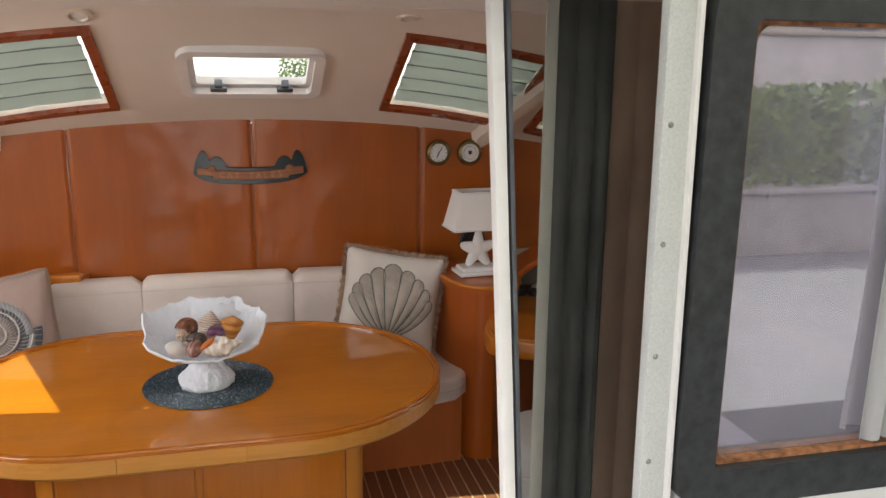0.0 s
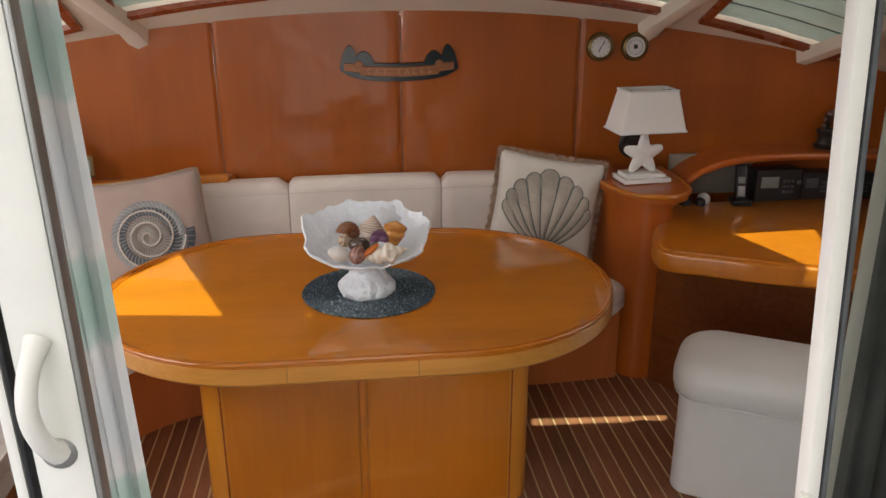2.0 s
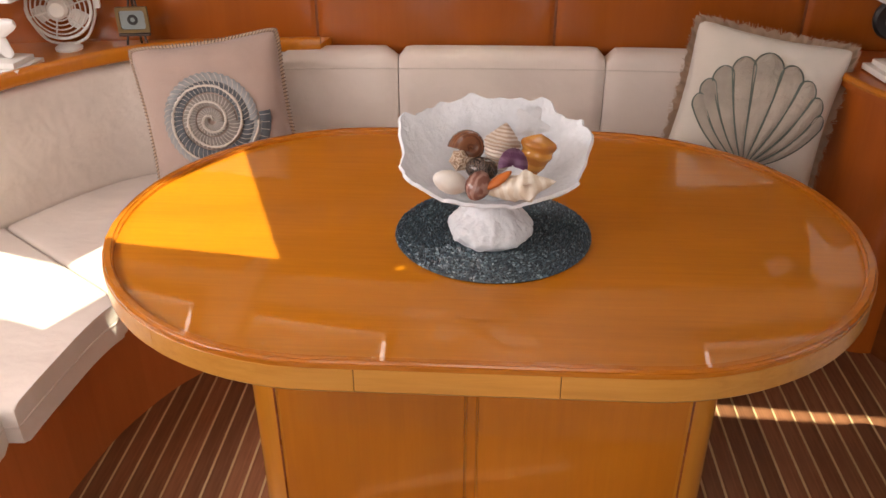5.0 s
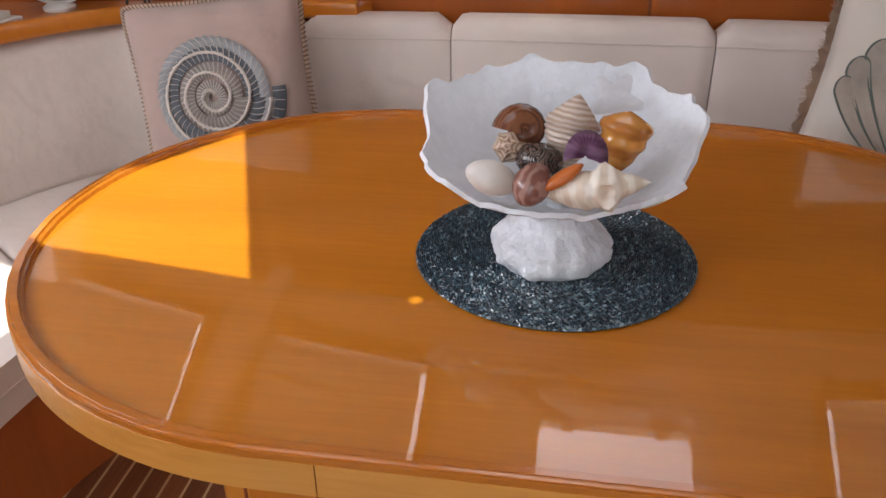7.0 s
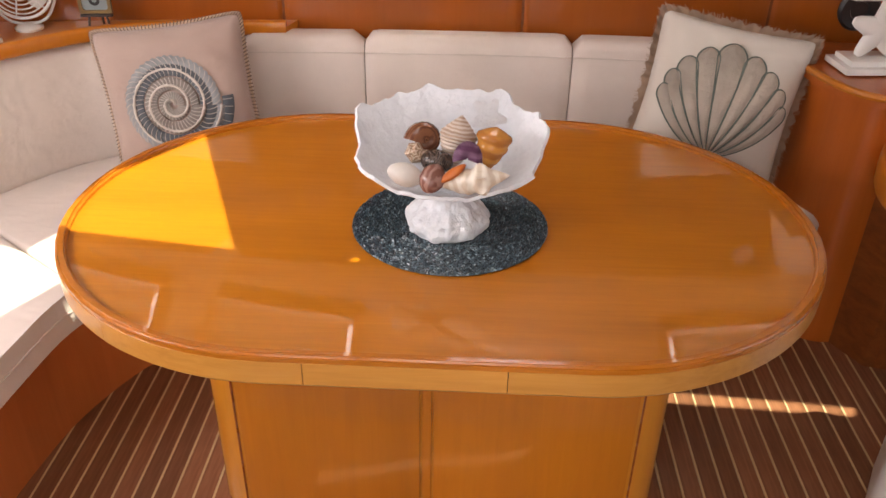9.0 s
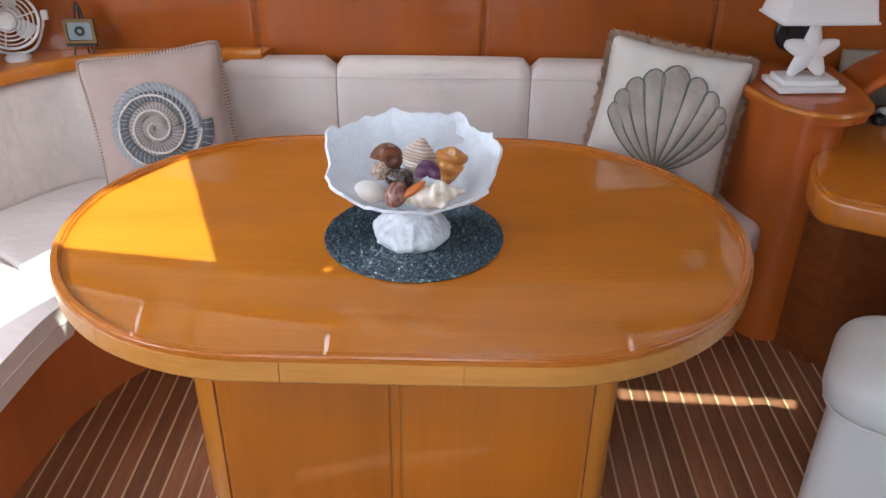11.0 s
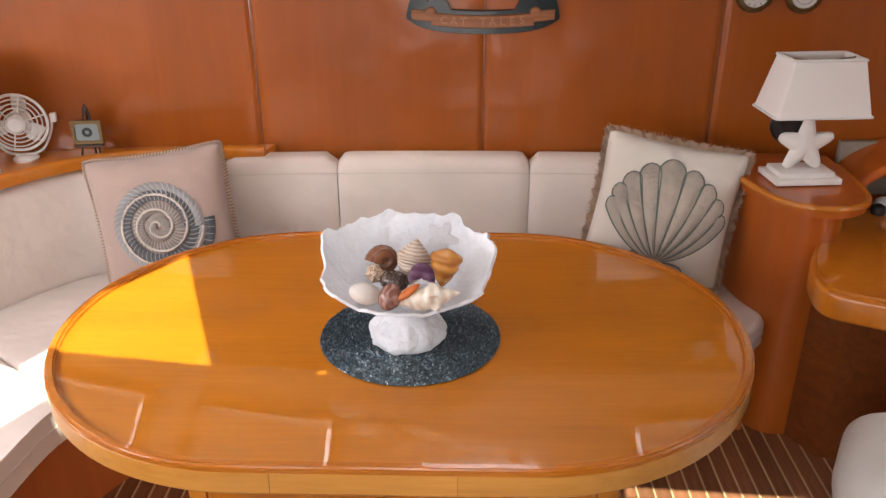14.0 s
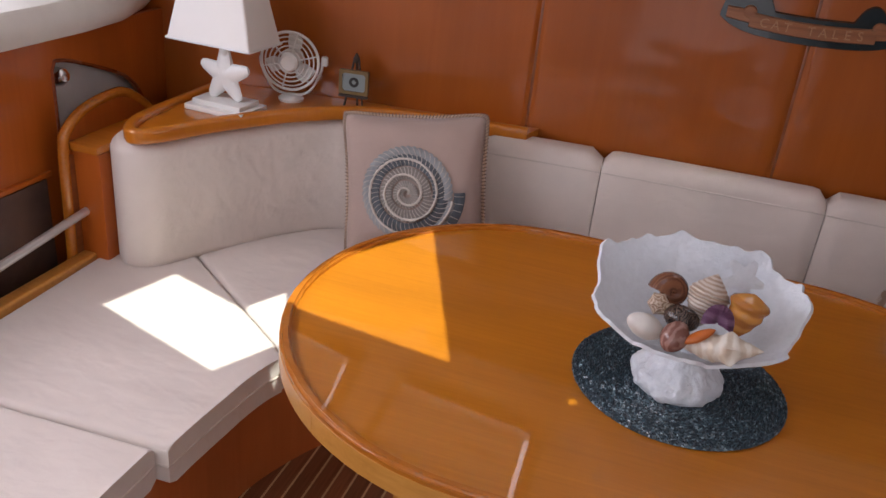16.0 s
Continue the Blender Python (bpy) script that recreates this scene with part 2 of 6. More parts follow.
M["ammonite_pale"] = cloth("pale_blue_grey_embroidery", (0.33, 0.345, 0.36), 420, 0.85, 0.5, 0.6)
M["rib_thread"] = cloth("soft_rib_thread", (0.46, 0.42, 0.38), 700, 0.95, 0.3)
M["ammonite_inner"] = cloth("taupe_grey_embroidery", (0.27, 0.235, 0.215), 420, 0.85, 0.5, 0.4)
M["stitch"] = cloth("pale_stitching", (0.60, 0.54, 0.49), 700, 0.95, 0.4)
M["scallop"] = cloth("sequinned_green_grey", (0.54, 0.47, 0.39), 300, 0.6, 1.0, 0.5)
M["green_cord"] = plain("green_cord", (0.12, 0.15, 0.13), 0.8)
M["mat_base"] = plain("mat_backing", (0.012, 0.020, 0.026), 0.6)
bd, bdt, bdb = material("glass_beads", 0.28)
br = bdt.nodes.new("ShaderNodeNewGeometry").outputs["Random Per Island"]
# The last, palest stop paints a few beads as bright glints.
bdt.links.new(ramp(bdt, br, [(0.0, (0.010, 0.024, 0.036)), (0.5, (0.030, 0.066, 0.092)), (0.85, (0.07, 0.13, 0.165)), (1.0, (0.26, 0.36, 0.40))]), bdb.inputs["Base Color"])
bdb.inputs["Specular IOR Level"].default_value = 0.9
M["beads"] = bd
M["coral"] = plain("white_coral", (0.76, 0.795, 0.84), 0.62, 0, 0.04, 70, 1.0)


def striped(name, a, b_, axis, scale, rough=0.25, warp=2.0):
    m, t, b = material(name, rough)
    w = t.nodes.new("ShaderNodeTexWave")
    w.bands_direction = axis
    w.inputs["Scale"].default_value, w.inputs["Distortion"].default_value = scale, warp
    w.inputs["Detail"].default_value = 3
    t.links.new(coords(t), w.inputs["Vector"])
    t.links.new(ramp(t, w.outputs["Fac"], [(0.25, a), (0.75, b_)]), b.inputs["Base Color"])
    bump(t, b, w.outputs["Fac"], 0.2, 0.002)
    return m


M["shell_brown"] = striped("brown_shell", (0.13, 0.045, 0.022), (0.22, 0.085, 0.040), "Z", 60, 0.22)
M["shell_tan"] = striped("tan_shell", (0.30, 0.19, 0.12), (0.58, 0.46, 0.36), "Z", 70, 0.4, 6.0)
M["shell_dark"] = striped("dark_shell", (0.018, 0.012, 0.011), (0.10, 0.065, 0.05), "X", 45, 0.2, 25)
M["shell_pink"] = striped("pink_shell", (0.20, 0.085, 0.065), (0.34, 0.19, 0.155), "Y", 22, 0.2, 9)
M["shell_white"] = plain("white_shell", (0.74, 0.71, 0.66), 0.3, 0, 0.06, 40)
M["shell_stripe"] = striped("striped_shell", (0.44, 0.33, 0.25), (0.64, 0.56, 0.49), "Z", 44, 0.35, 2.5)
M["shell_purple"] = striped("purple_shell", (0.20, 0.075, 0.17), (0.30, 0.15, 0.26), "Z", 16, 0.35, 3)
M["shell_orange"] = striped("orange_shell", (0.44, 0.165, 0.032), (0.60, 0.265, 0.055), "Z", 11, 0.2, 5.0)
M["shell_cream"] = striped("cream_shell", (0.62, 0.53, 0.42), (0.76, 0.71, 0.62), "Z", 14, 0.35, 7.0)
M["shell_flame"] = plain("flame_shell", (0.55, 0.14, 0.02), 0.3)
# Translucent cloth for the unseen cover that shades the cockpit.
bi, bit_, bib = material("awning_cloth", 0.9)
bib.inputs["Base Color"].default_value = (0.72, 0.70, 0.66, 1)
bt, bm_ = bit_.nodes.new("ShaderNodeBsdfTranslucent"), bit_.nodes.new("ShaderNodeMixShader")
bt.inputs["Color"].default_value, bm_.inputs[0].default_value = (0.78, 0.76, 0.72, 1), 0.55
bit_.links.new(bib.outputs[0], bm_.inputs[1])
bit_.links.new(bt.outputs[0], bm_.inputs[2])
bit_.links.new(bm_.outputs[0], bit_.nodes["Material Output"].inputs["Surface"])
M["sun_block"] = bi
M["nonskid"] = plain("grey_nonskid", (0.20, 0.19, 0.22), 0.8, 0, 0.1, 60, 0.3)
lf, lft, lfb = material("leaf_green", 0.6)
lr = lft.nodes.new("ShaderNodeNewGeometry").outputs["Random Per Island"]
lft.links.new(ramp(lft, lr, [(0.0, (0.03, 0.06, 0.015)), (1.0, (0.12, 0.17, 0.04))]), lfb.inputs["Base Color"])
M["leaf"] = lf
M["render_wall"] = plain("rendered_wall", (0.42, 0.39, 0.36), 0.8, 0, 0.15, 3, 0.2)
M["planter"] = plain("planter_concrete", (0.24, 0.22, 0.21), 0.8, 0, 0.2, 3, 0.3)
M["rug"] = cloth("blue_cotton", (0.12, 0.20, 0.28), 260, 0.95, 0.4, 0.5)
M["rug_edge"] = cloth("pale_blue_cotton", (0.34, 0.42, 0.48), 260, 0.95, 0.4, 0.6)


# ---- mesh helpers ----
def make(name, bm, mat, parent=None, label="", smooth=40):
    bmesh.ops.recalc_face_normals(bm, faces=bm.faces)
    me = bpy.data.meshes.new(name)
    bm.to_mesh(me)
    bm.free()
    if smooth:
        me.polygons.foreach_set("use_smooth", [True] * len(me.polygons))
        me.set_sharp_from_angle(angle=radians(smooth))
    me.materials.append(mat)
    ob = new(name, me)
    if parent:
        ob.parent = parent
    if label:
        ob["label"] = label
    return ob


def part(name, bm, mat, parent, label="", smooth=40):
    return make(name, bm, mat, parent, label, smooth)


def thing(name, x, y, z, turn, label, category, group="", kind=""):
    e = new(name)
    e.empty_display_size = 0.05
    e.matrix_world = pose(x, y, z, 0, 0, turn)
    return tagged(e, label, category, group, kind)


def structure(name, bm, mat, label, category, smooth=40):
    return tagged(make(name, bm, mat, None, "", smooth), label, category, "", "structure")


def box(sx, sy, sz, at=(0, 0, 0), bevel=0.0, turn=(0, 0, 0), bm=None, seg=2):
    b = bmesh.new()
    bmesh.ops.create_cube(b, size=1.0, matrix=Matrix.Diagonal((sx, sy, sz, 1)))
    if bevel:
        bmesh.ops.bevel(b, geom=b.edges[:], offset=bevel, segments=seg, profile=0.6, affect="EDGES")
    bmesh.ops.transform(b, matrix=pose(*at, *turn), verts=b.verts)
    return join(bm, b)


def join(bm, b):
    if bm is None:
        return b
    me = bpy.data.meshes.new("tmp")
    b.to_mesh(me)
    b.free()
    bm.from_mesh(me)
    bpy.data.meshes.remove(me)
    return bm


def prism(points, z0, z1, bevel=0.0, seg=3, bm=None, bottom=False):
    """A plan outline drawn up from z0 to z1, its top edges rounded."""
    b = bmesh.new()
    low = [b.verts.new((x, y, z0)) for x, y in points]
    top = [b.verts.new((x, y, z1)) for x, y in points]
    n = len(points)
    b.faces.new(low[::-1])
    b.faces.new(top)
    for i in range(n):
        b.faces.new((low[i], low[(i + 1) % n], top[(i + 1) % n], top[i]))
    if bevel:
        rims = [e for e in b.edges if all(v in top for v in e.verts) or (bottom and all(v in low for v in e.verts))]
        bmesh.ops.bevel(b, geom=rims, offset=bevel, segments=seg, profile=0.5, affect="EDGES", clamp_overlap=True)
    return join(bm, b)


def lathe(profile, n=24, at=(0, 0, 0), bm=None, turn=(0, 0, 0)):
    b = bmesh.new()
    rings = []
    for r, z in profile:
        if r < 1e-5:
            rings.append([b.verts.new((0, 0, z))])
        else:
            rings.append([b.verts.new((r * math.cos(2 * math.pi * i / n), r * math.sin(2 * math.pi * i / n), z)) for i in range(n)])
    for p, q in zip(rings, rings[1:]):
        for i in range(n):
            j = (i + 1) % n
            if len(p) == 1 and len(q) > 1:
                b.faces.new((p[0], q[i], q[j]))
            elif len(q) == 1 and len(p) > 1:
                b.faces.new((p[i], p[j], q[0]))
            elif len(p) > 1:
                b.faces.new((p[i], p[j], q[j], q[i]))
    bmesh.ops.transform(b, matrix=pose(*at, *turn), verts=b.verts)
    return join(bm, b)


def tube(points, r, n=8, closed=False, bm=None, taper=None):
    b = bmesh.new()
    pts = [Vector(p) for p in points]
    rings, side = [], None
    for i, p in enumerate(pts):
        a = pts[i - 1] if i or closed else p
        c = pts[(i + 1) % len(pts)] if i + 1 < len(pts) or closed else p
        way = (c - a).normalized()
        if side is None:
            side = way.orthogonal().normalized()
        side = (side - way * side.dot(way)).normalized()
        up = way.cross(side)
        rr = r if taper is None else r * taper[i]
        rings.append([b.verts.new(p + rr * (math.cos(2 * math.pi * k / n) * side + math.sin(2 * math.pi * k / n) * up)) for k in range(n)])
    pairs = list(zip(rings, rings[1:])) + ([(rings[-1], rings[0])] if closed else [])
    for p, q in pairs:
        for k in range(n):
            b.faces.new((p[k], p[(k + 1) % n], q[(k + 1) % n], q[k]))
    if not closed:
        b.faces.new(rings[0][::-1])
        b.faces.new(rings[-1])
    return join(bm, b)


def spline(points, n=8):
    """A smooth plan curve through the points."""
    out, p = [], [Vector(q) for q in points]
    for i in range(len(p) - 1):
        a, b, c, d = p[max(i - 1, 0)], p[i], p[i + 1], p[min(i + 2, len(p) - 1)]
        for k in range(n):
            t = k / n
            out.append(0.5 * (2 * b + (c - a) * t + (2 * a - 5 * b + 4 * c - d) * t * t + (3 * b - a - 3 * c + d) * t ** 3))
    return out + [p[-1]]


def sweep(path, profile, bm=None, ends=None):
    """A closed profile of (out, z) carried along a plan path; out is to the path's right. ends: how each station shrinks."""
    b = bmesh.new()
    pts = [Vector((q[0], q[1])) for q in path]
    mo = sum(o for o, _ in profile) / len(profile)
    mz = sum(z for _, z in profile) / len(profile)
    rings = []
    for i, p in enumerate(pts):
        a, c = pts[max(i - 1, 0)], pts[min(i + 1, len(pts) - 1)]
        way = (c - a).normalized()
        right = Vector((way.y, -way.x))
        s = 1.0 if ends is None else ends[i]
        rings.append([b.verts.new((p.x + right.x * (mo + (o - mo) * s), p.y + right.y * (mo + (o - mo) * s), mz + (z - mz) * s)) for o, z in profile])
    n = len(profile)
    for p, q in zip(rings, rings[1:]):
        for k in range(n):
            b.faces.new((p[k], p[(k + 1) % n], q[(k + 1) % n], q[k]))
    b.faces.new(rings[0][::-1])
    b.faces.new(rings[-1])
    return join(bm, b)


def rounded(w, h, r, n=5, cx=0.0, cy=0.0):
    """A rounded rectangle as a list of points."""
    out = []
    for qx, qy, a0 in ((1, 1, 0), (-1, 1, 90), (-1, -1, 180), (1, -1, 270)):
        for k in range(n + 1):
            a = radians(a0 + 90 * k / n)
            out.append((cx + qx * (w / 2 - r) + r * math.cos(a), cy + qy * (h / 2 - r) + r * math.sin(a)))
    return out


def pad(path, depth, z0, z1, r=0.035, puff=0.012):
    """An upholstered back cushion along a plan path, with rounded ends; it lies to the path's left."""
    dense = []
    for a, b in zip(path, path[1:]):
        a, b = Vector(a), Vector(b)
        k = max(1, int((b - a).length / 0.02))
        dense += [a + (b - a) * i / k for i in range(k)]
    dense.append(Vector(path[-1]))
    run, ends = [0.0], []
    for a, b in zip(dense, dense[1:]):
        run.append(run[-1] + (b - a).length)
    for d in run:
        e = min(d, run[-1] - d)
        q = min(e / r, 1.0)
        ends.append(0.86 + 0.14 * math.sqrt(max(0.0, 1 - (1 - q) ** 2)))
    prof = rounded(depth, z1 - z0, r, 6, -depth / 2, (z0 + z1) / 2)
    prof = [(o + (puff * math.cos(math.pi * (z - (z0 + z1) / 2) / (z1 - z0)) if o > -depth / 2 else 0), z) for o, z in prof]
    return sweep(dense, prof, None, ends)


# ---- the hull: floor, walls, roof ----
MID = 0.23


def roof_z(x, y):
    """The underside of the coachroof: cambered, sloping down ahead of y = 2.62."""
    return min(1.95, 1.508 + 0.5 * (3.5 - y)) - 0.085 * (x - MID) ** 2


def wall_y(x):
    return 3.5 - 0.05 * (x - MID) ** 2


ground = bmesh.new()
bmesh.ops.create_grid(ground, x_segments=2, y_segments=2, size=600, matrix=Matrix.Translation((0, 0, -1.0)))
structure("water", ground, plain("marina_water", (0.05, 0.09, 0.10), 0.12, 0, 0.3, 0.4, 0.2), "calm grey-green marina water round the boat", "water")

# Unseen cover, added and sized to keep sun off the cockpit.
structure("cockpit_roof", box(4.35, 4.2, 0.004, (1.625, -1.50, 2.14)), M["sun_block"], "unseen pale cloth cover added to shade the cockpit", "awning")
structure("floor", box(4.66, 2.95, 0.06, (MID, 2.15, -0.049)), M["grey"], "dark sole beneath the teak planking", "floor")
structure("cockpit_floor", box(4.66, 3.25, 0.06, (MID, -0.925, -0.0355)), M["nonskid"], "grey nonskid cockpit sole", "floor")


def wall_strip(x0, x1, z0):
    """One bulkhead panel, its upright edges rolled back into the joints."""
    b = bmesh.new()
    n = max(2, int((x1 - x0) / 0.05))
    roll = 0.022
    xs = [x0 + roll * k / 5 for k in range(5)] + [x0 + roll + (x1 - x0 - 2 * roll) * i / n for i in range(n + 1)] + [x1 - roll * k / 5 for k in range(4, -1, -1)]
    rows = []
    for x in xs:
        e = max(0.0, 1 - min(x - x0, x1 - x) / roll)
        y = wall_y(x) + 0.009 * e * e
        top = roof_z(x, y) + 0.004
        rows.append([b.verts.new(v) for v in ((x, y, z0), (x, y, top), (x, wall_y(x) + 0.03, top), (x, wall_y(x) + 0.03, z0))])
    for p, q in zip(rows, rows[1:]):
        for k in range(4):
            b.faces.new((p[k], p[(k + 1) % 4], q[(k + 1) % 4], q[k]))
    b.faces.new(rows[0][::-1])
    b.faces.new(rows[-1])
    return b


wall = thing("wall_forward", 0, 0, 0, 0, "curved bulkhead of glossy orange cherry panels", "wall", "", "structure")
SEAMS = (-2.1, -0.545, 0.23, 1.005, 2.55)
for x0, x1 in zip(SEAMS, SEAMS[1:]):
    part("panel", wall_strip(x0 + 0.002, x1 - 0.002, 0.0), M["wall"], wall)
for x in SEAMS[1:-1]:
    y = wall_y(x)
    part("joint_strip", box(0.010, 0.006, roof_z(x, y) - 0.02, (x, y + 0.010, roof_z(x, y) / 2 - 0.01), 0.002), M["wall_dark"], wall)


def over(x, y, off):
    return (x, y, roof_line(x, y) + off)


def roof_line(x, y):
    """The roof's underside with its camber fading out aft of the slope."""
    fade = min(1.0, max(0.0, (y - 2.40) / 0.25))
    fade = fade * fade * (3 - 2 * fade)
    return min(1.95, 1.508 + 0.5 * (3.5 - y)) - 0.085 * fade * (x - MID) ** 2


def roof_patch(x0, x1, y0, y1, low, high, step=0.06, bm=None):
    """A slab that follows the roof between two heights off its underside."""
    nx, ny = max(1, round((x1 - x0) / step)), max(1, round((y1 - y0) / step))
    b = bmesh.new()
    g = [[[b.verts.new(over(x0 + (x1 - x0) * i / nx, y0 + (y1 - y0) * j / ny, o)) for j in range(ny + 1)] for i in range(nx + 1)] for o in (low, high)]
    for i in range(nx):
        for j in range(ny):
            for k in (0, 1):
                b.faces.new((g[k][i][j], g[k][i + 1][j], g[k][i + 1][j + 1], g[k][i][j + 1]))
    rim = [(i, 0) for i in range(nx)] + [(nx, j) for j in range(ny)] + [(i, ny) for i in range(nx, 0, -1)] + [(0, j) for j in range(ny, 0, -1)]
    for (i, j), (p, q) in zip(rim, rim[1:] + rim[:1]):
        b.faces.new((g[0][i][j], g[0][p][q], g[1][p][q], g[1][i][j]))
    return join(bm, b)


WINDOWS = ((-0.85, -0.325), (0.811, 1.35), (-1.60, -1.03), (1.49, 2.06))
WIN_Y0, WIN_Y1 = 2.735, 3.29
HATCH = (-0.018, 0.487, 2.892, 3.210)
roof = bmesh.new()
cuts_x = sorted({-2.1, 2.56, HATCH[0], HATCH[1]} | {v for w in WINDOWS for v in w})
cuts_y = sorted({2.45, WIN_Y0, WIN_Y1, HATCH[2], HATCH[3], 3.53})
for x0, x1 in zip(cuts_x, cuts_x[1:]):
    for y0, y1 in zip(cuts_y, cuts_y[1:]):
        cx, cy = (x0 + x1) / 2, (y0 + y1) / 2
        inside = any(a < cx < b and WIN_Y0 < cy < WIN_Y1 for a, b in WINDOWS) or (HATCH[0] < cx < HATCH[1] and HATCH[2] < cy < HATCH[3])
        if not inside:
            nx, ny = max(1, round((x1 - x0) / 0.06)), max(1, round((y1 - y0) / 0.06))
            grid = [[roof.verts.new(over(x0 + (x1 - x0) * i / nx, y0 + (y1 - y0) * j / ny, 0)) for j in range(ny + 1)] for i in range(nx + 1)]
            for i in range(nx):
                for j in range(ny):
                    roof.faces.new((grid[i][j], grid[i][j + 1], grid[i + 1][j + 1], grid[i + 1][j]))
bmesh.ops.remove_doubles(roof, verts=roof.verts, dist=0.0005)
up = bmesh.ops.extrude_face_region(roof, geom=roof.faces[:])
bmesh.ops.translate(roof, vec=(0, 0, 0.05), verts=[v for v in up["geom"] if isinstance(v, bmesh.types.BMVert)])
structure("ceiling", roof, M["headliner"], "cream padded headliner sloping down to the bulkhead", "ceiling")


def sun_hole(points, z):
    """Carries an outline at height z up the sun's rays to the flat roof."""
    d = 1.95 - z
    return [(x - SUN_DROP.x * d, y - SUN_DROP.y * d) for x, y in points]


# Made-up roof openings, each outlined so the sun throws one patch below.
SUN_PATCH_HOLES = (
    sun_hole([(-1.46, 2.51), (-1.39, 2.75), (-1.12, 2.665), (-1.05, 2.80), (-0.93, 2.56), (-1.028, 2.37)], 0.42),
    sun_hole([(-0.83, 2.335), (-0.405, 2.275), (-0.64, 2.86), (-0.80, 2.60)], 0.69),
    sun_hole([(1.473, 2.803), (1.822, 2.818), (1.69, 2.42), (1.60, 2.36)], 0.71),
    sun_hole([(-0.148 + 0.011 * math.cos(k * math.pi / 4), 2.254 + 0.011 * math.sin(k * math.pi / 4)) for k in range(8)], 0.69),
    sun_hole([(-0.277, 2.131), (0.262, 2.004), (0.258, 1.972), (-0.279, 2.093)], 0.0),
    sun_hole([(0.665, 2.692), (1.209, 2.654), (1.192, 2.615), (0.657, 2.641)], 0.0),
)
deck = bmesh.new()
for loop in ([(-2.1, 0.6), (2.56, 0.6), (2.56, 2.45), (-2.1, 2.45)], *SUN_PATCH_HOLES):
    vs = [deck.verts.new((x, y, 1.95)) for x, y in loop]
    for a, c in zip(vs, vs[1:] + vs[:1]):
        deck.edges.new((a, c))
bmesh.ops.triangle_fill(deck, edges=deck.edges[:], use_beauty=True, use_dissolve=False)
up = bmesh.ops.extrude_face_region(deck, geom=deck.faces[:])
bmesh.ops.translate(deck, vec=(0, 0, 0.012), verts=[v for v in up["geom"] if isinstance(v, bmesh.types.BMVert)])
structure("ceiling_aft", deck, M["headliner"], "unseen cream headliner with holes cut to shape the sun patches", "ceiling", 0)

for x, name in ((-2.1, "wall_port"), (2.56, "wall_starboard")):
    w = bmesh.new()
    s = -1 if x < 0 else 1
    box(0.05, 3.0, 1.28, (x + s * 0.025, 2.07, 0.62), 0, (0, 0, 0), w)
    box(0.05, 3.0, 0.30, (x + s * 0.025, 2.07, 1.86), 0, (0, 0, 0), w)
    box(0.05, 0.40, 0.45, (x + s * 0.025, 0.77, 1.485), 0, (0, 0, 0), w)
    box(0.05, 1.00, 0.45, (x + s * 0.025, 3.07, 1.485), 0, (0, 0, 0), w)
    structure(name, w, M["wall_dark"], "dark varnished side lining below the cabin windows", "wall")


# windows in the slope
def roof_window(n, x0, x1):
    w = thing("window_%d" % n, 0, 0, 0, 0, "sloping cabin window with a mahogany frame and pleated blind", "window", "", "structure")
    f = 0.028
    bars = ((x0 - f, x0 + 0.006, WIN_Y0 - f, WIN_Y1 + f), (x1 - 0.006, x1 + f, WIN_Y0 - f, WIN_Y1 + f),
            (x0, x1, WIN_Y0 - f, WIN_Y0 + 0.006), (x0, x1, WIN_Y1 - 0.006, WIN_Y1 + f))
    for b in bars:
        part("frame_bar", roof_patch(*b, -0.016, 0.004), M["frame_wood"], w)
    part("pane", roof_patch(x0, x1, WIN_Y0, WIN_Y1, 0.040, 0.046, 0.12), M["glass"], w)
    b0, b1 = (x0 + 0.002, x1 - 0.026) if x1 < MID else (x0 + 0.026, x1 - 0.002)
    blind = bmesh.new()
    n_fold = 5
    steps = n_fold * 6
    rows = []
    for j in range(steps + 1):
        y = WIN_Y0 + 0.024 + (WIN_Y1 - WIN_Y0 - 0.035) * j / steps
        u = (j / 6) % 1.0
        sag = -0.014 * math.sin(math.pi * u) ** 0.7
        rows.append([blind.verts.new(over(b0 + (b1 - b0) * i / 10, y, 0.022 + sag + 0.002 * math.sin(i * 1.9 + j // 6))) for i in range(11)])
    for p, q in zip(rows, rows[1:]):
        for i in range(10):
            blind.faces.new((p[i], p[i + 1], q[i + 1], q[i]))
    bmesh.ops.solidify(blind, geom=blind.faces[:], thickness=0.0015)
    cover = part("blind", blind, M["blind"], w, "pale green pleated blind")
    # Dark tubes laid in the creases draw the pleats' shading lines.
    for k in range(1, n_fold):
        y = WIN_Y0 + 0.024 + (WIN_Y1 - WIN_Y0 - 0.035) * k / n_fold
        part("pleat_seam", tube([over(b0 + 0.002 + (b1 - b0 - 0.004) * i / 10, y, 0.0195) for i in range(11)], 0.0032, 6), M["blind_seam"], cover)


M["frame_wood"] = wood("mahogany_frame", (0.20, 0.045, 0.015), (0.27, 0.06, 0.02), (0.33, 0.08, 0.025), "x", 0.25, 0.7)
bl, blt, blb = material("blind_cloth", 0.85)
blb.inputs["Base Color"].default_value = (0.40, 0.44, 0.39, 1)
tr = blt.nodes.new("ShaderNodeBsdfTranslucent")
tr.inputs["Color"].default_value = (0.36, 0.42, 0.37, 1)
mx = blt.nodes.new("ShaderNodeMixShader")
mx.inputs[0].default_value = 0.10
blt.links.new(blb.outputs[0], mx.inputs[1])
blt.links.new(tr.outputs[0], mx.inputs[2])
blt.links.new(mx.outputs[0], blt.nodes["Material Output"].inputs["Surface"])
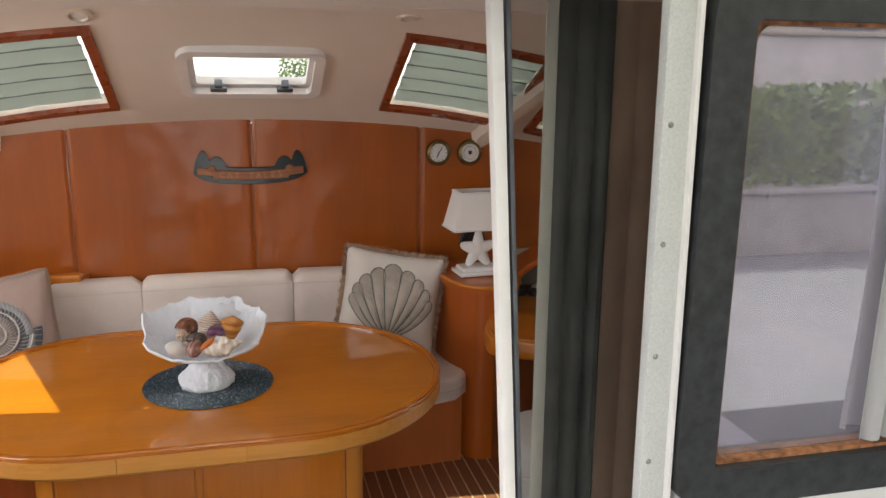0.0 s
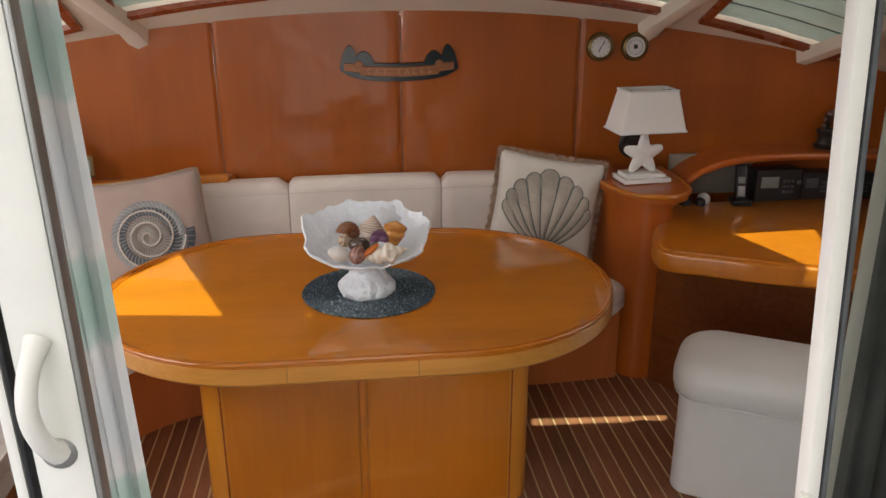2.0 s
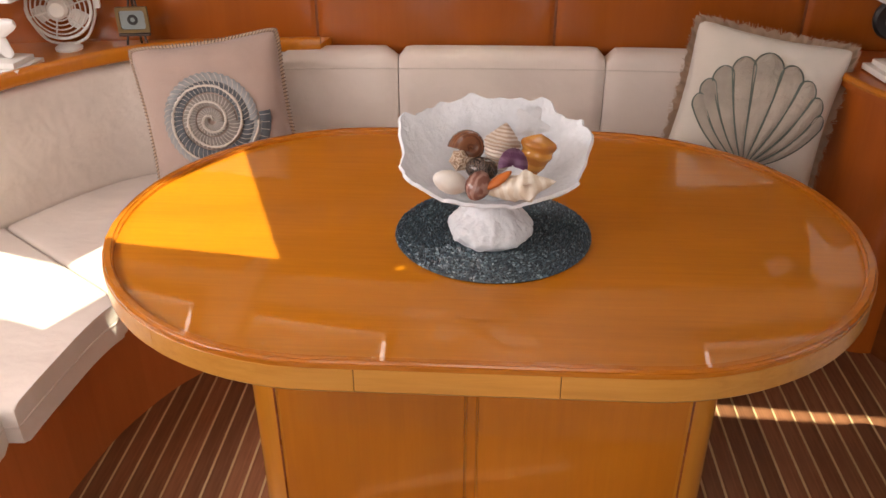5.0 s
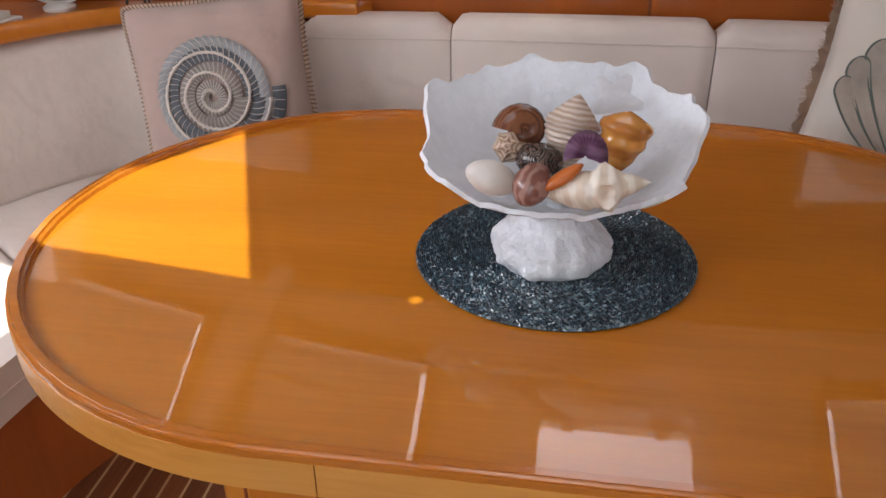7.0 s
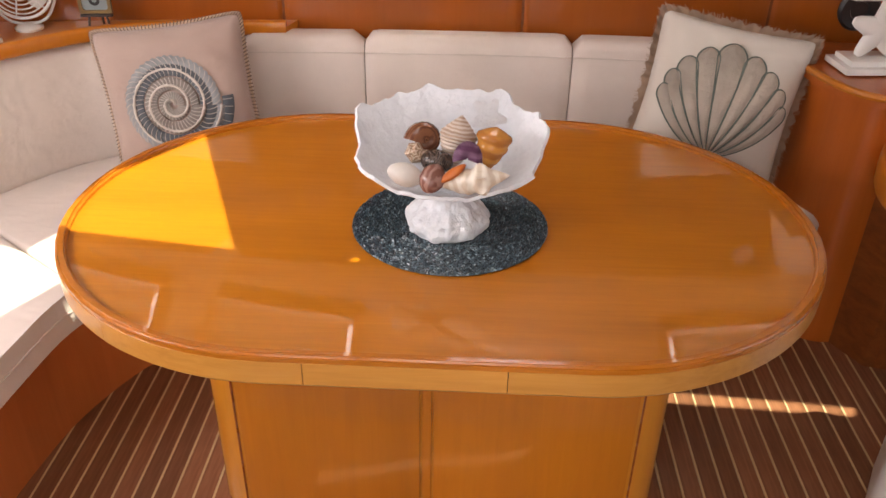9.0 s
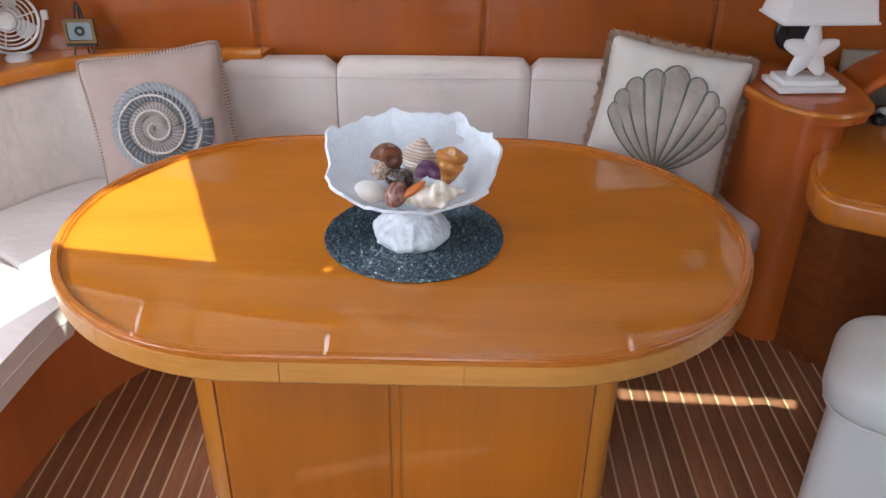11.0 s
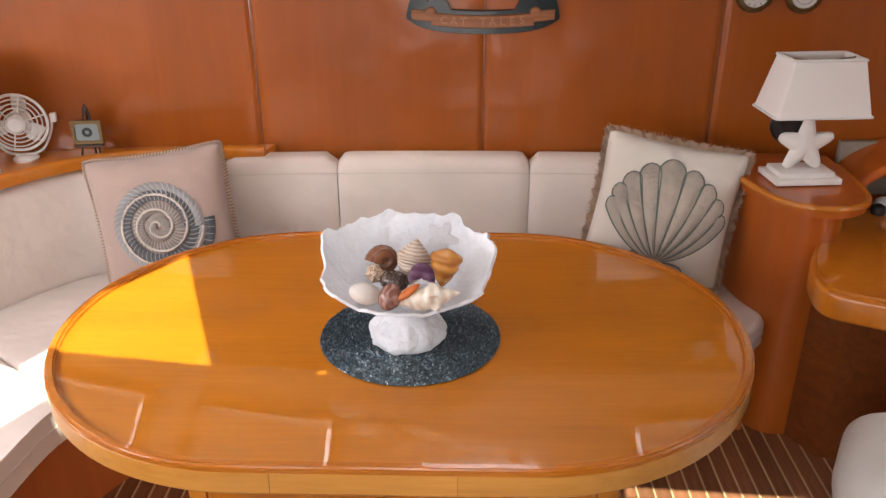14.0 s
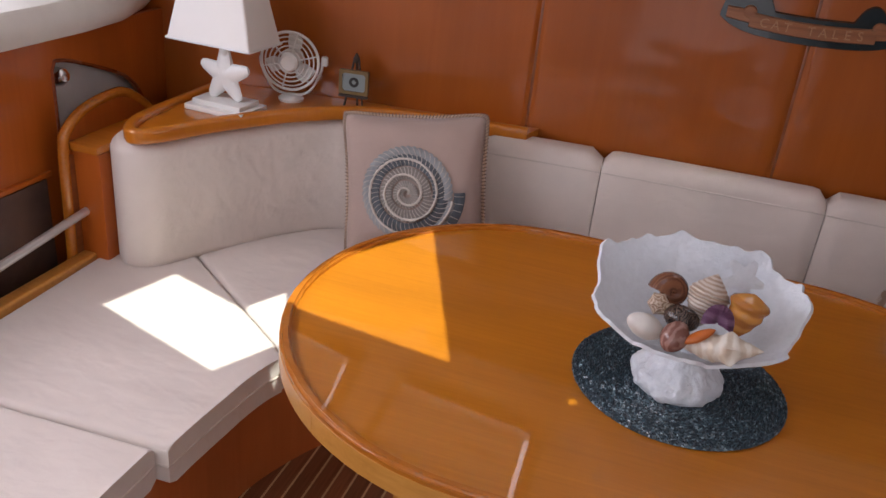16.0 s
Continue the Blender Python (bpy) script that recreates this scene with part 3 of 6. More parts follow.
M["blind"] = bl
# Darker blind green, standing in for shade in the folds.
M["blind_seam"] = plain("blind_seam", (0.17, 0.20, 0.18), 0.8)
for n, (a, c) in enumerate(WINDOWS):
    roof_window(n + 1, a, c)

hatch = thing("window_5", 0, 0, 0, 0, "small opening hatch with a white frame and clear pane", "window", "", "structure")
hx0, hx1, hy0, hy1 = HATCH
outer, inner = rounded(hx1 - hx0 + 0.05, hy1 - hy0 + 0.05, 0.06, 5, (hx0 + hx1) / 2, (hy0 + hy1) / 2), rounded(hx1 - hx0 - 0.03, hy1 - hy0 - 0.025, 0.03, 5, (hx0 + hx1) / 2, (hy0 + hy1) / 2)


def roof_ring(outer, inner, low, high):
    b = bmesh.new()
    v = [[b.verts.new(over(x, y, o)) for x, y in loop] for loop in (outer, inner) for o in (low, high)]
    n = len(outer)
    for i in range(n):
        j = (i + 1) % n
        for p, q in ((0, 1), (1, 3), (3, 2), (2, 0)):
            b.faces.new((v[p][i], v[p][j], v[q][j], v[q][i]))
    return b


part("hatch_frame", roof_ring(outer, inner, -0.022, 0.004), M["white"], hatch)
outer2 = rounded(hx1 - hx0 - 0.004, hy1 - hy0 - 0.004, 0.035, 5, (hx0 + hx1) / 2, (hy0 + hy1) / 2)
inner2 = rounded(hx1 - hx0 - 0.07, hy1 - hy0 - 0.06, 0.025, 5, (hx0 + hx1) / 2, (hy0 + hy1) / 2)
part("sash", roof_ring(outer2, inner2, 0.010, 0.040), M["white"], hatch, "white sash")
part("pane", roof_patch(hx0, hx1, hy0, hy1, 0.041, 0.047, 0.1), M["glass"], hatch)
for x in (hx0 + 0.12, hx1 - 0.12):
    hd = box(0.065, 0.03, 0.018, over(x, hy1 - 0.03, -0.012), 0.005, (-26, 0, 0))
    box(0.03, 0.022, 0.03, over(x, hy1 - 0.05, 0.0), 0.004, (-26, 0, 0), hd)
    part("catch", hd, M["grey"], hatch, "dark grey hatch catch")

for x, y in ((-0.316, 2.64), (0.772, 2.60)):
    lamp = thing("ceiling_spot", *over(x, y, -0.004), 0, "small round recessed spotlight in the headliner", "spotlight", "ceiling spots")
    e = 0.02
    n = Vector((0, -(roof_line(x, y + e) - roof_line(x, y - e)) / (2 * e), 1)).normalized()
    lamp.matrix_world = Matrix.Translation(over(x, y, 0.0)) @ n.to_track_quat("Z", "Y").to_matrix().to_4x4()
    part("bezel", lathe([(0.026, -0.004), (0.031, -0.010), (0.042, -0.007), (0.046, 0.002), (0.046, 0.012), (0.026, 0.012)], 28), M["gold_white"], lamp)
    part("lens", lathe([(0.0, -0.005), (0.027, -0.002), (0.027, 0.004), (0.0, 0.004)], 20), M["white_vinyl"], lamp)


def strut(x0, x1):
    """A white mullion cover running down the slope, ending in a point on the bulkhead."""
    b = bmesh.new()
    rows = []
    n = 10
    for i in range(n + 1):
        t = i / n
        y = 2.58 + (3.46 - 2.58) * t
        x = x0 + (x1 - x0) * t
        drop = 0.055 if i < n - 1 else (0.05 if i < n else 0.075)
        w = 0.045
        rows.append([b.verts.new((x + a, y, roof_line(x, y) - d)) for a, d in ((-w, -0.01), (-w * 0.8, drop * 0.75), (0, drop), (w * 0.8, drop * 0.75), (w, -0.01))])
    for p, q in zip(rows, rows[1:]):
        for k in range(5):
            b.faces.new((p[k], p[(k + 1) % 5], q[(k + 1) % 5], q[k]))
    b.faces.new(rows[0][::-1])
    b.faces.new(rows[-1])
    return b


for x0, x1 in ((-1.02, -0.83), (1.47, 1.29), (-1.72, -1.50), (2.18, 1.95)):
    tagged(make("window_strut", strut(x0, x1), M["headliner"]), "cream padded strut between the sloping windows", "strut", "window struts")

# ---- aft bulkhead and doorway ----
aft = bmesh.new()
for x0, x1, z0, z1 in ((0.765, 2.56, 0.0, 1.18), (0.765, 2.56, 1.87, 1.99), (0.765, 0.80, 1.18, 1.87), (1.68, 2.56, 1.18, 1.87),
                       (-2.1, -0.98, 0.0, 1.99), (-0.98, 0.765, 1.90, 1.99)):
    box(x1 - x0, 0.04, z1 - z0, ((x0 + x1) / 2, 0.655, (z0 + z1) / 2), 0, (0, 0, 0), aft)
structure("wall_aft", aft, M["gelcoat"], "white gelcoat bulkhead between cockpit and saloon", "wall")


def upright_ring(w, h, r_out, wide, depth, bm=None):
    """A rounded rectangular ring standing in the x-z plane."""
    b = bmesh.new()
    o, n_ = rounded(w, h, r_out, 6), rounded(w - 2 * wide, h - 2 * wide, max(r_out - wide, 0.01), 6)
    v = [[b.verts.new((x, y, z)) for x, z in loop] for loop in (o, n_) for y in (-depth / 2, depth / 2)]
    k = len(o)
    for i in range(k):
        j = (i + 1) % k
        for p, q in ((0, 1), (1, 3), (3, 2), (2, 0)):
            b.faces.new((v[p][i], v[p][j], v[q][j], v[q][i]))
    return join(bm, b)


win = thing("window_6", 1.226, 0.635, 1.5335, 0, "aft cabin window in a black rubber gasket with a corroded inner edge", "window", "", "structure")
part("gasket", upright_ring(0.952, 0.739, 0.055, 0.060, 0.05), M["rubber"], win, "worn black rubber gasket")
part("inner_edge", upright_ring(0.832, 0.632, 0.035, 0.012, 0.016), M["rust"], win, "corroded orange metal edge")
part("pane", box(0.82, 0.006, 0.62, (0, 0.012, 0)), M["film_glass"], win, "mirror-filmed mauve glass").visible_shadow = False

strip = thing("door_frame_strip", 0.737, 0.640, 0, 0, "white door frame strip with a row of screws", "frame", "", "structure")
lean = Matrix(((1, 0, -0.011, 0.0), (0, 1, 0, 0), (0, 0, 1, 0), (0, 0, 0, 1)))
for name_, bar_, mat_ in (("strip", box(0.040, 0.022, 1.90, (0, 0, 0.95), 0.003), "mesh_white"), ("strip_edge", box(0.007, 0.034, 1.90, (0.021, -0.004, 0.95), 0.0025), "white")):
    bmesh.ops.transform(bar_, matrix=lean, verts=bar_.verts)
    part(name_, bar_, M[mat_], strip)
for k in range(9):
    part("screw", lathe([(0, 0.0025), (0.0028, 0.002), (0.0042, 0), (0.0042, -0.002), (0, -0.002)], 12, (-0.008 - 0.011 * (0.455 + 0.157 * k), -0.011, 0.455 + 0.157 * k), None, (90, 0, 0)), M["grey_metal"], strip)

slider = thing("door_1", 0.532, 0.752, 0, 0, "sliding cabin door with white frame and tinted glass, pushed open", "door", "", "structure")
shear = Matrix(((1, 0, -0.059, 0.0), (0, 1, 0, 0), (0, 0, 1, 0), (0, 0, 0, 1)))


def sheared(bm):
    bmesh.ops.transform(bm, matrix=Matrix.Translation((0.1155, 0, 0)) @ shear, verts=bm.verts)
    return bm


part("leading_stile", sheared(box(0.019, 0.026, 1.88, (-0.0300, 0, 0.95), 0.004)), M["white"], slider)
part("stile_seal", sheared(box(0.007, 0.022, 1.88, (-0.0135, 0, 0.95), 0.002)), M["grey"], slider, "black glazing seal")
part("pane", sheared(box(0.62, 0.005, 1.84, (0.30, 0, 0.95))), M["tint_glass"], slider, "smoke-tinted glass").visible_shadow = False
part("latch", sheared(box(0.012, 0.012, 0.05, (-0.040, -0.012, 1.06), 0.003)), M["white"], slider)


def drape(width, height, folds, depth, lean=0.0, seed=0, tight=1.0):
    """A gathered curtain hanging in the x-z plane, pleats along x."""
    b = bmesh.new()
    nx, nz = folds * 8, 26
    rnd = random.Random(seed)
    ph = [rnd.uniform(-0.6, 0.6) for _ in range(folds + 1)]
    rows = []
    for j in range(nz + 1):
        t = j / nz
        rows.append([])
        for i in range(nx + 1):
            u = i / nx
            a = 2 * math.pi * folds * u + ph[int(u * folds)] + 0.5 * math.sin(3 * t + u * 4)
            rows[-1].append(b.verts.new((width * (u - 0.5) * (1 - 0.12 * tight * math.sin(math.pi * t)) + lean * t + 0.004 * math.cos(a), depth * math.sin(a) * (0.75 + 0.25 * math.sin(5 * t + ph[int(u * folds)])), height * t)))
    for p, q in zip(rows, rows[1:]):
        for i in range(nx):
            b.faces.new((p[i], p[i + 1], q[i + 1], q[i]))
    bmesh.ops.solidify(b, geom=b.faces[:], thickness=0.0015)
    return b


dark = thing("dark_curtain", 0.690, 0.815, 0.0, 0, "dark grey and brown curtain gathered behind the tinted door", "curtain")
for name_, wide_, folds_, deep_, x_, y_, seed_, mat_, say_ in (("cloth", 0.100, 3, 0.013, -0.016, 0.0, 3, "dark_cloth", "dark grey curtain cloth"),
                                                              ("brown_fold", 0.095, 2, 0.009, 0.072, 0.012, 6, "brown_cloth", "thin brown curtain fold"),
                                                              ("lining_edge", 0.020, 1, 0.003, -0.072, -0.014, 5, "pale_cloth", "pale green lining edge")):
    fold_ = drape(wide_, 1.88, folds_, deep_, -0.012, seed_, 0.4)
    bmesh.ops.translate(fold_, vec=(x_, y_, 0), verts=fold_.verts)
    part(name_, fold_, M[mat_], dark, say_)
pale = thing("pale_curtain", -0.279, 0.815, 0.0, 0, "pale curtain printed with faint green and blue leaves", "curtain")
part("cloth", drape(0.100, 1.90, 3, 0.012, -0.072, 8, 0.3), M["leaf_cloth"], pale)
sheer = thing("window_curtain", 1.13, 0.622, 1.24, 0, "white curtain hanging in folds in the aft window", "curtain")
part("cloth", drape(0.15, 0.60, 4, 0.010, 0.0, 9), M["white_cloth"], sheer)

left_door = thing("door_2", -0.318, 0.705, 0, 0, "white sliding door stile with a moulded pull handle", "door", "", "structure")
for name_, bar_, mat_ in (("stile", box(0.056, 0.020, 1.90, (0.024, 0, 0.95), 0.005), "gelcoat"), ("edge_seal", box(0.005, 0.026, 1.90, (-0.011, 0, 0.95), 0.002), "black"),
                          ("outer_bead", box(0.012, 0.022, 1.90, (-0.021, 0, 0.95), 0.003), "white"), ("front_bead", box(0.006, 0.024, 1.90, (0.056, 0, 0.95), 0.0025), "grey_metal")):
    bmesh.ops.transform(bar_, matrix=Matrix(((1, 0, -0.018, 0), (0, 1, 0, 0), (0, 0, 1, 0), (0, 0, 0, 1))), verts=bar_.verts)
    part(name_, bar_, M[mat_], left_door)
part("rail", box(0.58, 0.020, 0.06, (-0.320, 0.0, 0.04), 0.006), M["gelcoat"], left_door)
part("pane", box(0.58, 0.005, 1.80, (-0.335, 0.0, 0.97)), M["tint_glass"], left_door).visible_shadow = False
grip = [Vector((0.000 - 0.010 * math.sin(math.pi * k / 12), -0.010 - 0.028 * math.sin(math.pi * k / 12) ** 0.55, 1.245 + 0.125 * k / 12)) for k in range(13)]
handle = part("handle", tube(grip, 0.0105, 12, False, None, [1.35] + [1.0] * 11 + [1.35]), M["white"], left_door, "moulded cream pull handle")
part("handle_cup", lathe([(0, 0.002), (0.014, 0.002), (0.018, 0.0), (0.018, -0.004), (0, -0.004)], 16, (0.001, -0.011, 1.242), None, (90, 0, 0)), M["grey_metal"], handle)

# ---- saloon table ----
TX, TY, HALF, R = 0.014, 2.47, 0.838, 0.552


def stadium(half, r, n=26):
    """The table's outline: straight sides and full rounded ends."""
    out = []
    for s, a0 in ((1, -90), (-1, 90)):
        for k in range(n + 1):
            a = radians(a0 + 180 * k / n)
            out.append((TX + s * (half - R) + (r) * math.cos(a), TY + r * math.sin(a)))
    return out


def offset_ring(a, b, z0, z1):
    bm = bmesh.new()
    v = [[bm.verts.new((x, y, z)) for x, y in loop] for loop in (a, b) for z in (z0, z1)]
    n = len(a)
    for i in range(n):
        j = (i + 1) % n
        for p, q in ((0, 1), (1, 3), (3, 2), (2, 0)):
            bm.faces.new((v[p][i], v[p][j], v[q][j], v[q][i]))
    return bm


table = thing("saloon_table", TX, TY, 0, 0, "oval varnished orange wood saloon table on a cabinet pedestal", "table")
shift = Matrix.Translation((-TX, -TY, 0))


def tpart(name, bm, mat, parent=None, label=""):
    bmesh.ops.transform(bm, matrix=shift, verts=bm.verts)
    return part(name, bm, mat, parent or table, label)


tpart("tabletop", prism(stadium(HALF, R - 0.022), 0.660, 0.690), M["table"])
ring = offset_ring(stadium(HALF, R - 0.001), stadium(HALF, R - 0.024), 0.688, 0.7035)
bmesh.ops.bevel(ring, geom=[e for e in ring.edges if all(v.co.z > 0.70 for v in e.verts)], offset=0.006, segments=3, affect="EDGES")
tpart("fiddle_rail", ring, M["fiddle"], None, "raised darker wooden fiddle rail")


def band(o, n_):
    bm = bmesh.new()
    rows = []
    for (x, y), (p, q) in zip(o, n_):
        rows.append([bm.verts.new(v) for v in ((x, y, 0.642), (x, y, 0.6885), (p, q, 0.6885), (p, q, 0.632), ((x * 0.7 + p * 0.3), (y * 0.7 + q * 0.3), 0.632))])
    for a, b in zip(rows, rows[1:]):
        for k in range(5):
            bm.faces.new((a[k], a[(k + 1) % 5], b[(k + 1) % 5], b[k]))
    bm.faces.new(rows[0][::-1])
    bm.faces.new(rows[-1])
    return bm


front_y, back_y = TY - R, TY + R
end_x = HALF - R


def arc(cx, a0, a1, n=24):
    o, i = [], []
    for k in range(n + 1):
        a = radians(a0 + (a1 - a0) * k / n)
        o.append((cx + R * math.cos(a), TY + R * math.sin(a)))
        i.append((cx + (R - 0.03) * math.cos(a), TY + (R - 0.03) * math.sin(a)))
    return o, i


def joined(*bits):
    return [p for b in bits for p in b[0]], [p for b in bits for p in b[1]]


def flat(x0, x1, y, s):
    return [(x0, y), (x1, y)], [(x0, y + s * 0.03), (x1, y + s * 0.03)]


g = 0.0008
for bit in (flat(-0.197 + g, 0.158 - g, front_y, 1),
            joined(flat(0.158 + g, TX + end_x - 0.01, front_y, 1), arc(TX + end_x, -90, -30)),
            arc(TX + end_x, -29.9, 40), joined(arc(TX + end_x, 40.1, 90), flat(TX + end_x - 0.01, 0.02, back_y, -1)),
            joined(flat(0.018, TX - end_x + 0.01, back_y, -1), arc(TX - end_x, 90, 150)),
            arc(TX - end_x, 150.1, 235), joined(arc(TX - end_x, 235.1, 270), flat(TX - end_x + 0.01, -0.197 - g, front_y, 1))):
    tpart("edge_piece", band(*bit), M["edge"])

PX0, PX1, PY0, PY1 = -0.500, 0.546, 2.2, 2.76
outline = rounded(PX1 - PX0, PY1 - PY0, 0.075, 8, (PX0 + PX1) / 2, (PY0 + PY1) / 2)
tpart("pedestal", prism(outline, 0.0, 0.659), M["post"])
for x0, x1 in ((-0.420, -0.012), (0.018, 0.466)):
    d = box(x1 - x0, 0.014, 0.60, ((x0 + x1) / 2, PY0 - 0.004, 0.325), 0.003)
    tpart("door", d, M["door"])
tpart("centre_post", box(0.022, 0.012, 0.63, (0.003, PY0 - 0.002, 0.325), 0.003), M["door"])
for x in (-0.431, 0.477):
    tpart("stile_bead", box(0.004, 0.006, 0.64, (x, PY0 - 0.001, 0.325), 0.001), M["frame_wood"])

# ---- settee ----
INNER = spline([(-0.955, 1.15), (-0.958, 1.5), (-0.962, 1.95), (-0.948, 2.25), (-0.905, 2.50), (-0.75, 2.73), (-0.45, 2.85), (0.0, 2.885), (0.6, 2.885), (0.95, 2.90)], 6)
INNER = [(p.x, p.y) for p in INNER]
BASE_IN = spline([(-1.0, 1.15), (-1.01, 1.5), (-1.015, 1.95), (-1.005, 2.25), (-0.95, 2.53), (-0.80, 2.78), (-0.5, 2.92), (0.0, 2.955), (0.6, 2.955), (1.10, 2.985)], 6)
BASE_IN = [(p.x, p.y) for p in BASE_IN]
base_poly = BASE_IN + [(1.10, 3.44), (0.0, 3.46), (-0.8, 3.40), (-1.60, 3.30), (-1.66, 2.8), (-1.66, 1.15)]
settee = thing("settee_base", 0, 0, 0, 0, "curved orange veneer settee base under the cream cushions", "seat base")
part("front_panel", prism(base_poly, 0.0, 0.318), M["seat_base"], settee)
part("coaming_rail", prism(rounded(0.05, 1.75, 0.015, 3, -1.675, 2.0), 0.30, 0.435, 0.01), M["edge"], settee, "pale wooden coaming rail")


def cut(poly, a, b):
    """The part of a plan outline to the left of the line from a to b."""
    nx, ny = -(b[1] - a[1]), b[0] - a[0]
    side = [(p[0] - a[0]) * nx + (p[1] - a[1]) * ny for p in poly]
    out = []
    for i, p in enumerate(poly):
        q, s, t = poly[(i + 1) % len(poly)], side[i], side[(i + 1) % len(poly)]
        if s >= 0:
            out.append(p)
        if s * t < 0:
            k = s / (s - t)
            out.append((p[0] + (q[0] - p[0]) * k, p[1] + (q[1] - p[1]) * k))
    return out


seat_poly = INNER + [(1.06, 2.93), (1.12, 3.0), (1.13, 3.12), (1.10, 3.43), (0.0, 3.46), (-0.8, 3.40), (-1.56, 3.30), (-1.645, 2.8), (-1.645, 1.15)]
s1, s2, s3 = ((-1.645, 2.06), (-0.90, 2.09)), ((-1.406, 2.889), (-1.005, 2.595)), ((-0.27, 3.46), (-0.27, 2.80))


def gap(line, d):
    v = Vector((line[1][0] - line[0][0], line[1][1] - line[0][1])).normalized()
    return tuple((p[0] - v.y * d, p[1] + v.x * d) for p in line)


def reverse(line):
    return (line[1], line[0])


aft_poly = [(x - 0.030, y) if x > -1.2 and y < 2.5 else (x, y) for x, y in seat_poly]
aft_seat = cut(aft_poly, *reverse(gap(s1, -0.003)))
mid_seat = cut(cut(seat_poly, *gap(s1, 0.003)), *reverse(gap(s2, -0.003)))
corner_seat = cut(cut(seat_poly, *gap(s2, 0.003)), *reverse(gap(s3, -0.003)))
back_seat = cut(seat_poly, *gap(s3, 0.003))


def tidy(poly):
    out = []
    for p in poly:
        if not out or math.hypot(p[0] - out[-1][0], p[1] - out[-1][1]) > 0.012:
            out.append(p)
    return out


for poly, say in ((aft_seat, "cream cloth seat cushion at the settee's end"), (mid_seat, "cream cloth seat cushion, partly in sun"),
                  (corner_seat, "cream cloth corner seat cushion of the settee"), (back_seat, "cream cloth seat cushion behind the table")):
    c = thing("seat_cushion", 0, 0, 0, 0, say, "cushion", "settee seat cushions")
    cov = part("cover", prism(tidy(poly), 0.312, 0.42, 0.050, 8, None, True), M["cream"], c)
    part("seam", tube([(x, y, 0.366) for x, y in tidy(poly)], 0.0028, 6, True), M["piping"], cov)

for x0, x1 in ((-0.66, -0.2725), (-0.2695, 0.3875), (0.3905, 0.98)):
    xs = [x0 + (x1 - x0) * i / 10 for i in range(11)]
    path = [(x, wall_y(x) - 0.125) for x in xs]
    c = thing("back_cushion", 0, 0, 0, 0, "cream cloth back cushion against the cherry bulkhead", "cushion", "settee back cushions")
    cov = part("cover", pad(path, 0.115, 0.40, 0.822, 0.042), M["cream"], c)
    part("seam", tube([(x, y - 0.0045, 0.770) for x, y in path], 0.0022, 6), M["piping"], cov)
CORNER = [(p.x, p.y) for p in spline([(-1.622, 2.88), (-1.605, 2.785), (-1.54, 2.728), (-1.46, 2.765), (-1.385, 2.90), (-1.27, 3.10), (-1.12, 3.26), (-0.9, 3.345), (-0.67, 3.368)], 6)]
c = thing("back_cushion", 0, 0, 0, 0, "long curved cream back cushion wrapping the settee's corner", "cushion", "settee back cushions")
part("cover", pad(CORNER, 0.10, 0.40, 0.812, 0.04), M["cream"], c)

# ---- port corner shelf ----
SHELF = [(p.x, p.y) for p in spline([(-1.575, 3.25), (-1.575, 2.95), (-1.555, 2.80), (-1.50, 2.725), (-1.435, 2.77), (-1.345, 2.95), (-1.17, 3.19), (-0.95, 3.325), (-0.52, 3.385)], 6)]
shelf_poly = SHELF + [(-0.50, 3.47), (-1.0, 3.42), (-1.575, 3.335)]
shelf = thing("corner_shelf", 0, 0, 0, 0, "orange wooden corner shelf with a raised moulded lip", "shelf")
part("shelf_board", prism(shelf_poly, 0.815, 0.838), M["door"], shelf)
part("lip", sweep(SHELF, rounded(0.035, 0.045, 0.012, 3, -0.014, 0.834)), M["door"], shelf, "moulded orange lip")
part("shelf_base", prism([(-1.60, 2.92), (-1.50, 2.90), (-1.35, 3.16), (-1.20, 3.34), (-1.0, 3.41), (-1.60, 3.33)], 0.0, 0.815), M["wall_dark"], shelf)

# ---- starboard column, shelf and chart desk ----
console = thing("chart_console", 0, 0, 0, 0, "curved cherry console with rounded end column", "console")
body = [(p.x, p.y) for p in spline([(1.045, 3.45), (1.05, 3.25), (1.085, 3.09), (1.15, 2.985), (1.235, 2.965), (1.30, 3.01), (1.315, 3.10), (1.315, 3.40)], 6)]
part("column", prism(body, 0.0, 0.797), M["base"], console)
top_poly = [(p.x, p.y) for p in spline([(1.02, 3.44), (1.03, 3.25), (1.065, 3.07), (1.13, 2.955), (1.24, 2.92), (1.34, 2.97), (1.375, 3.07), (1.385, 3.20), (1.385, 3.30), (1.385, 3.40)], 6)]
part("top_shelf", prism(top_poly, 0.795, 0.832, 0.010), M["base"], console)
part("top_lip", tube([(x, y, 0.824) for x, y in top_poly[4:-6]], 0.011, 8), M["door"], console, "rounded orange lip")
desk = thing("chart_desk", 0, 0, 0, 0, "varnished cherry chart desk with a thick front edge, partly in sun", "desk")
desk_poly = [(p.x, p.y) for p in spline([(1.265, 3.02), (1.195, 2.90), (1.156, 2.80), (1.142, 2.715), (1.152, 2.672), (1.19, 2.645), (1.26, 2.61), (1.6, 2.445), (2.5, 2.14)], 6)]
part("desktop", prism(desk_poly + [(2.5, 3.24), (1.3, 3.24)], 0.672, 0.70, 0.006), M["door"], desk)
part("front_edge", sweep(desk_poly, rounded(0.03, 0.078, 0.012, 3, 0.0, 0.6525)), M["door"], desk, "orange wooden edge band")
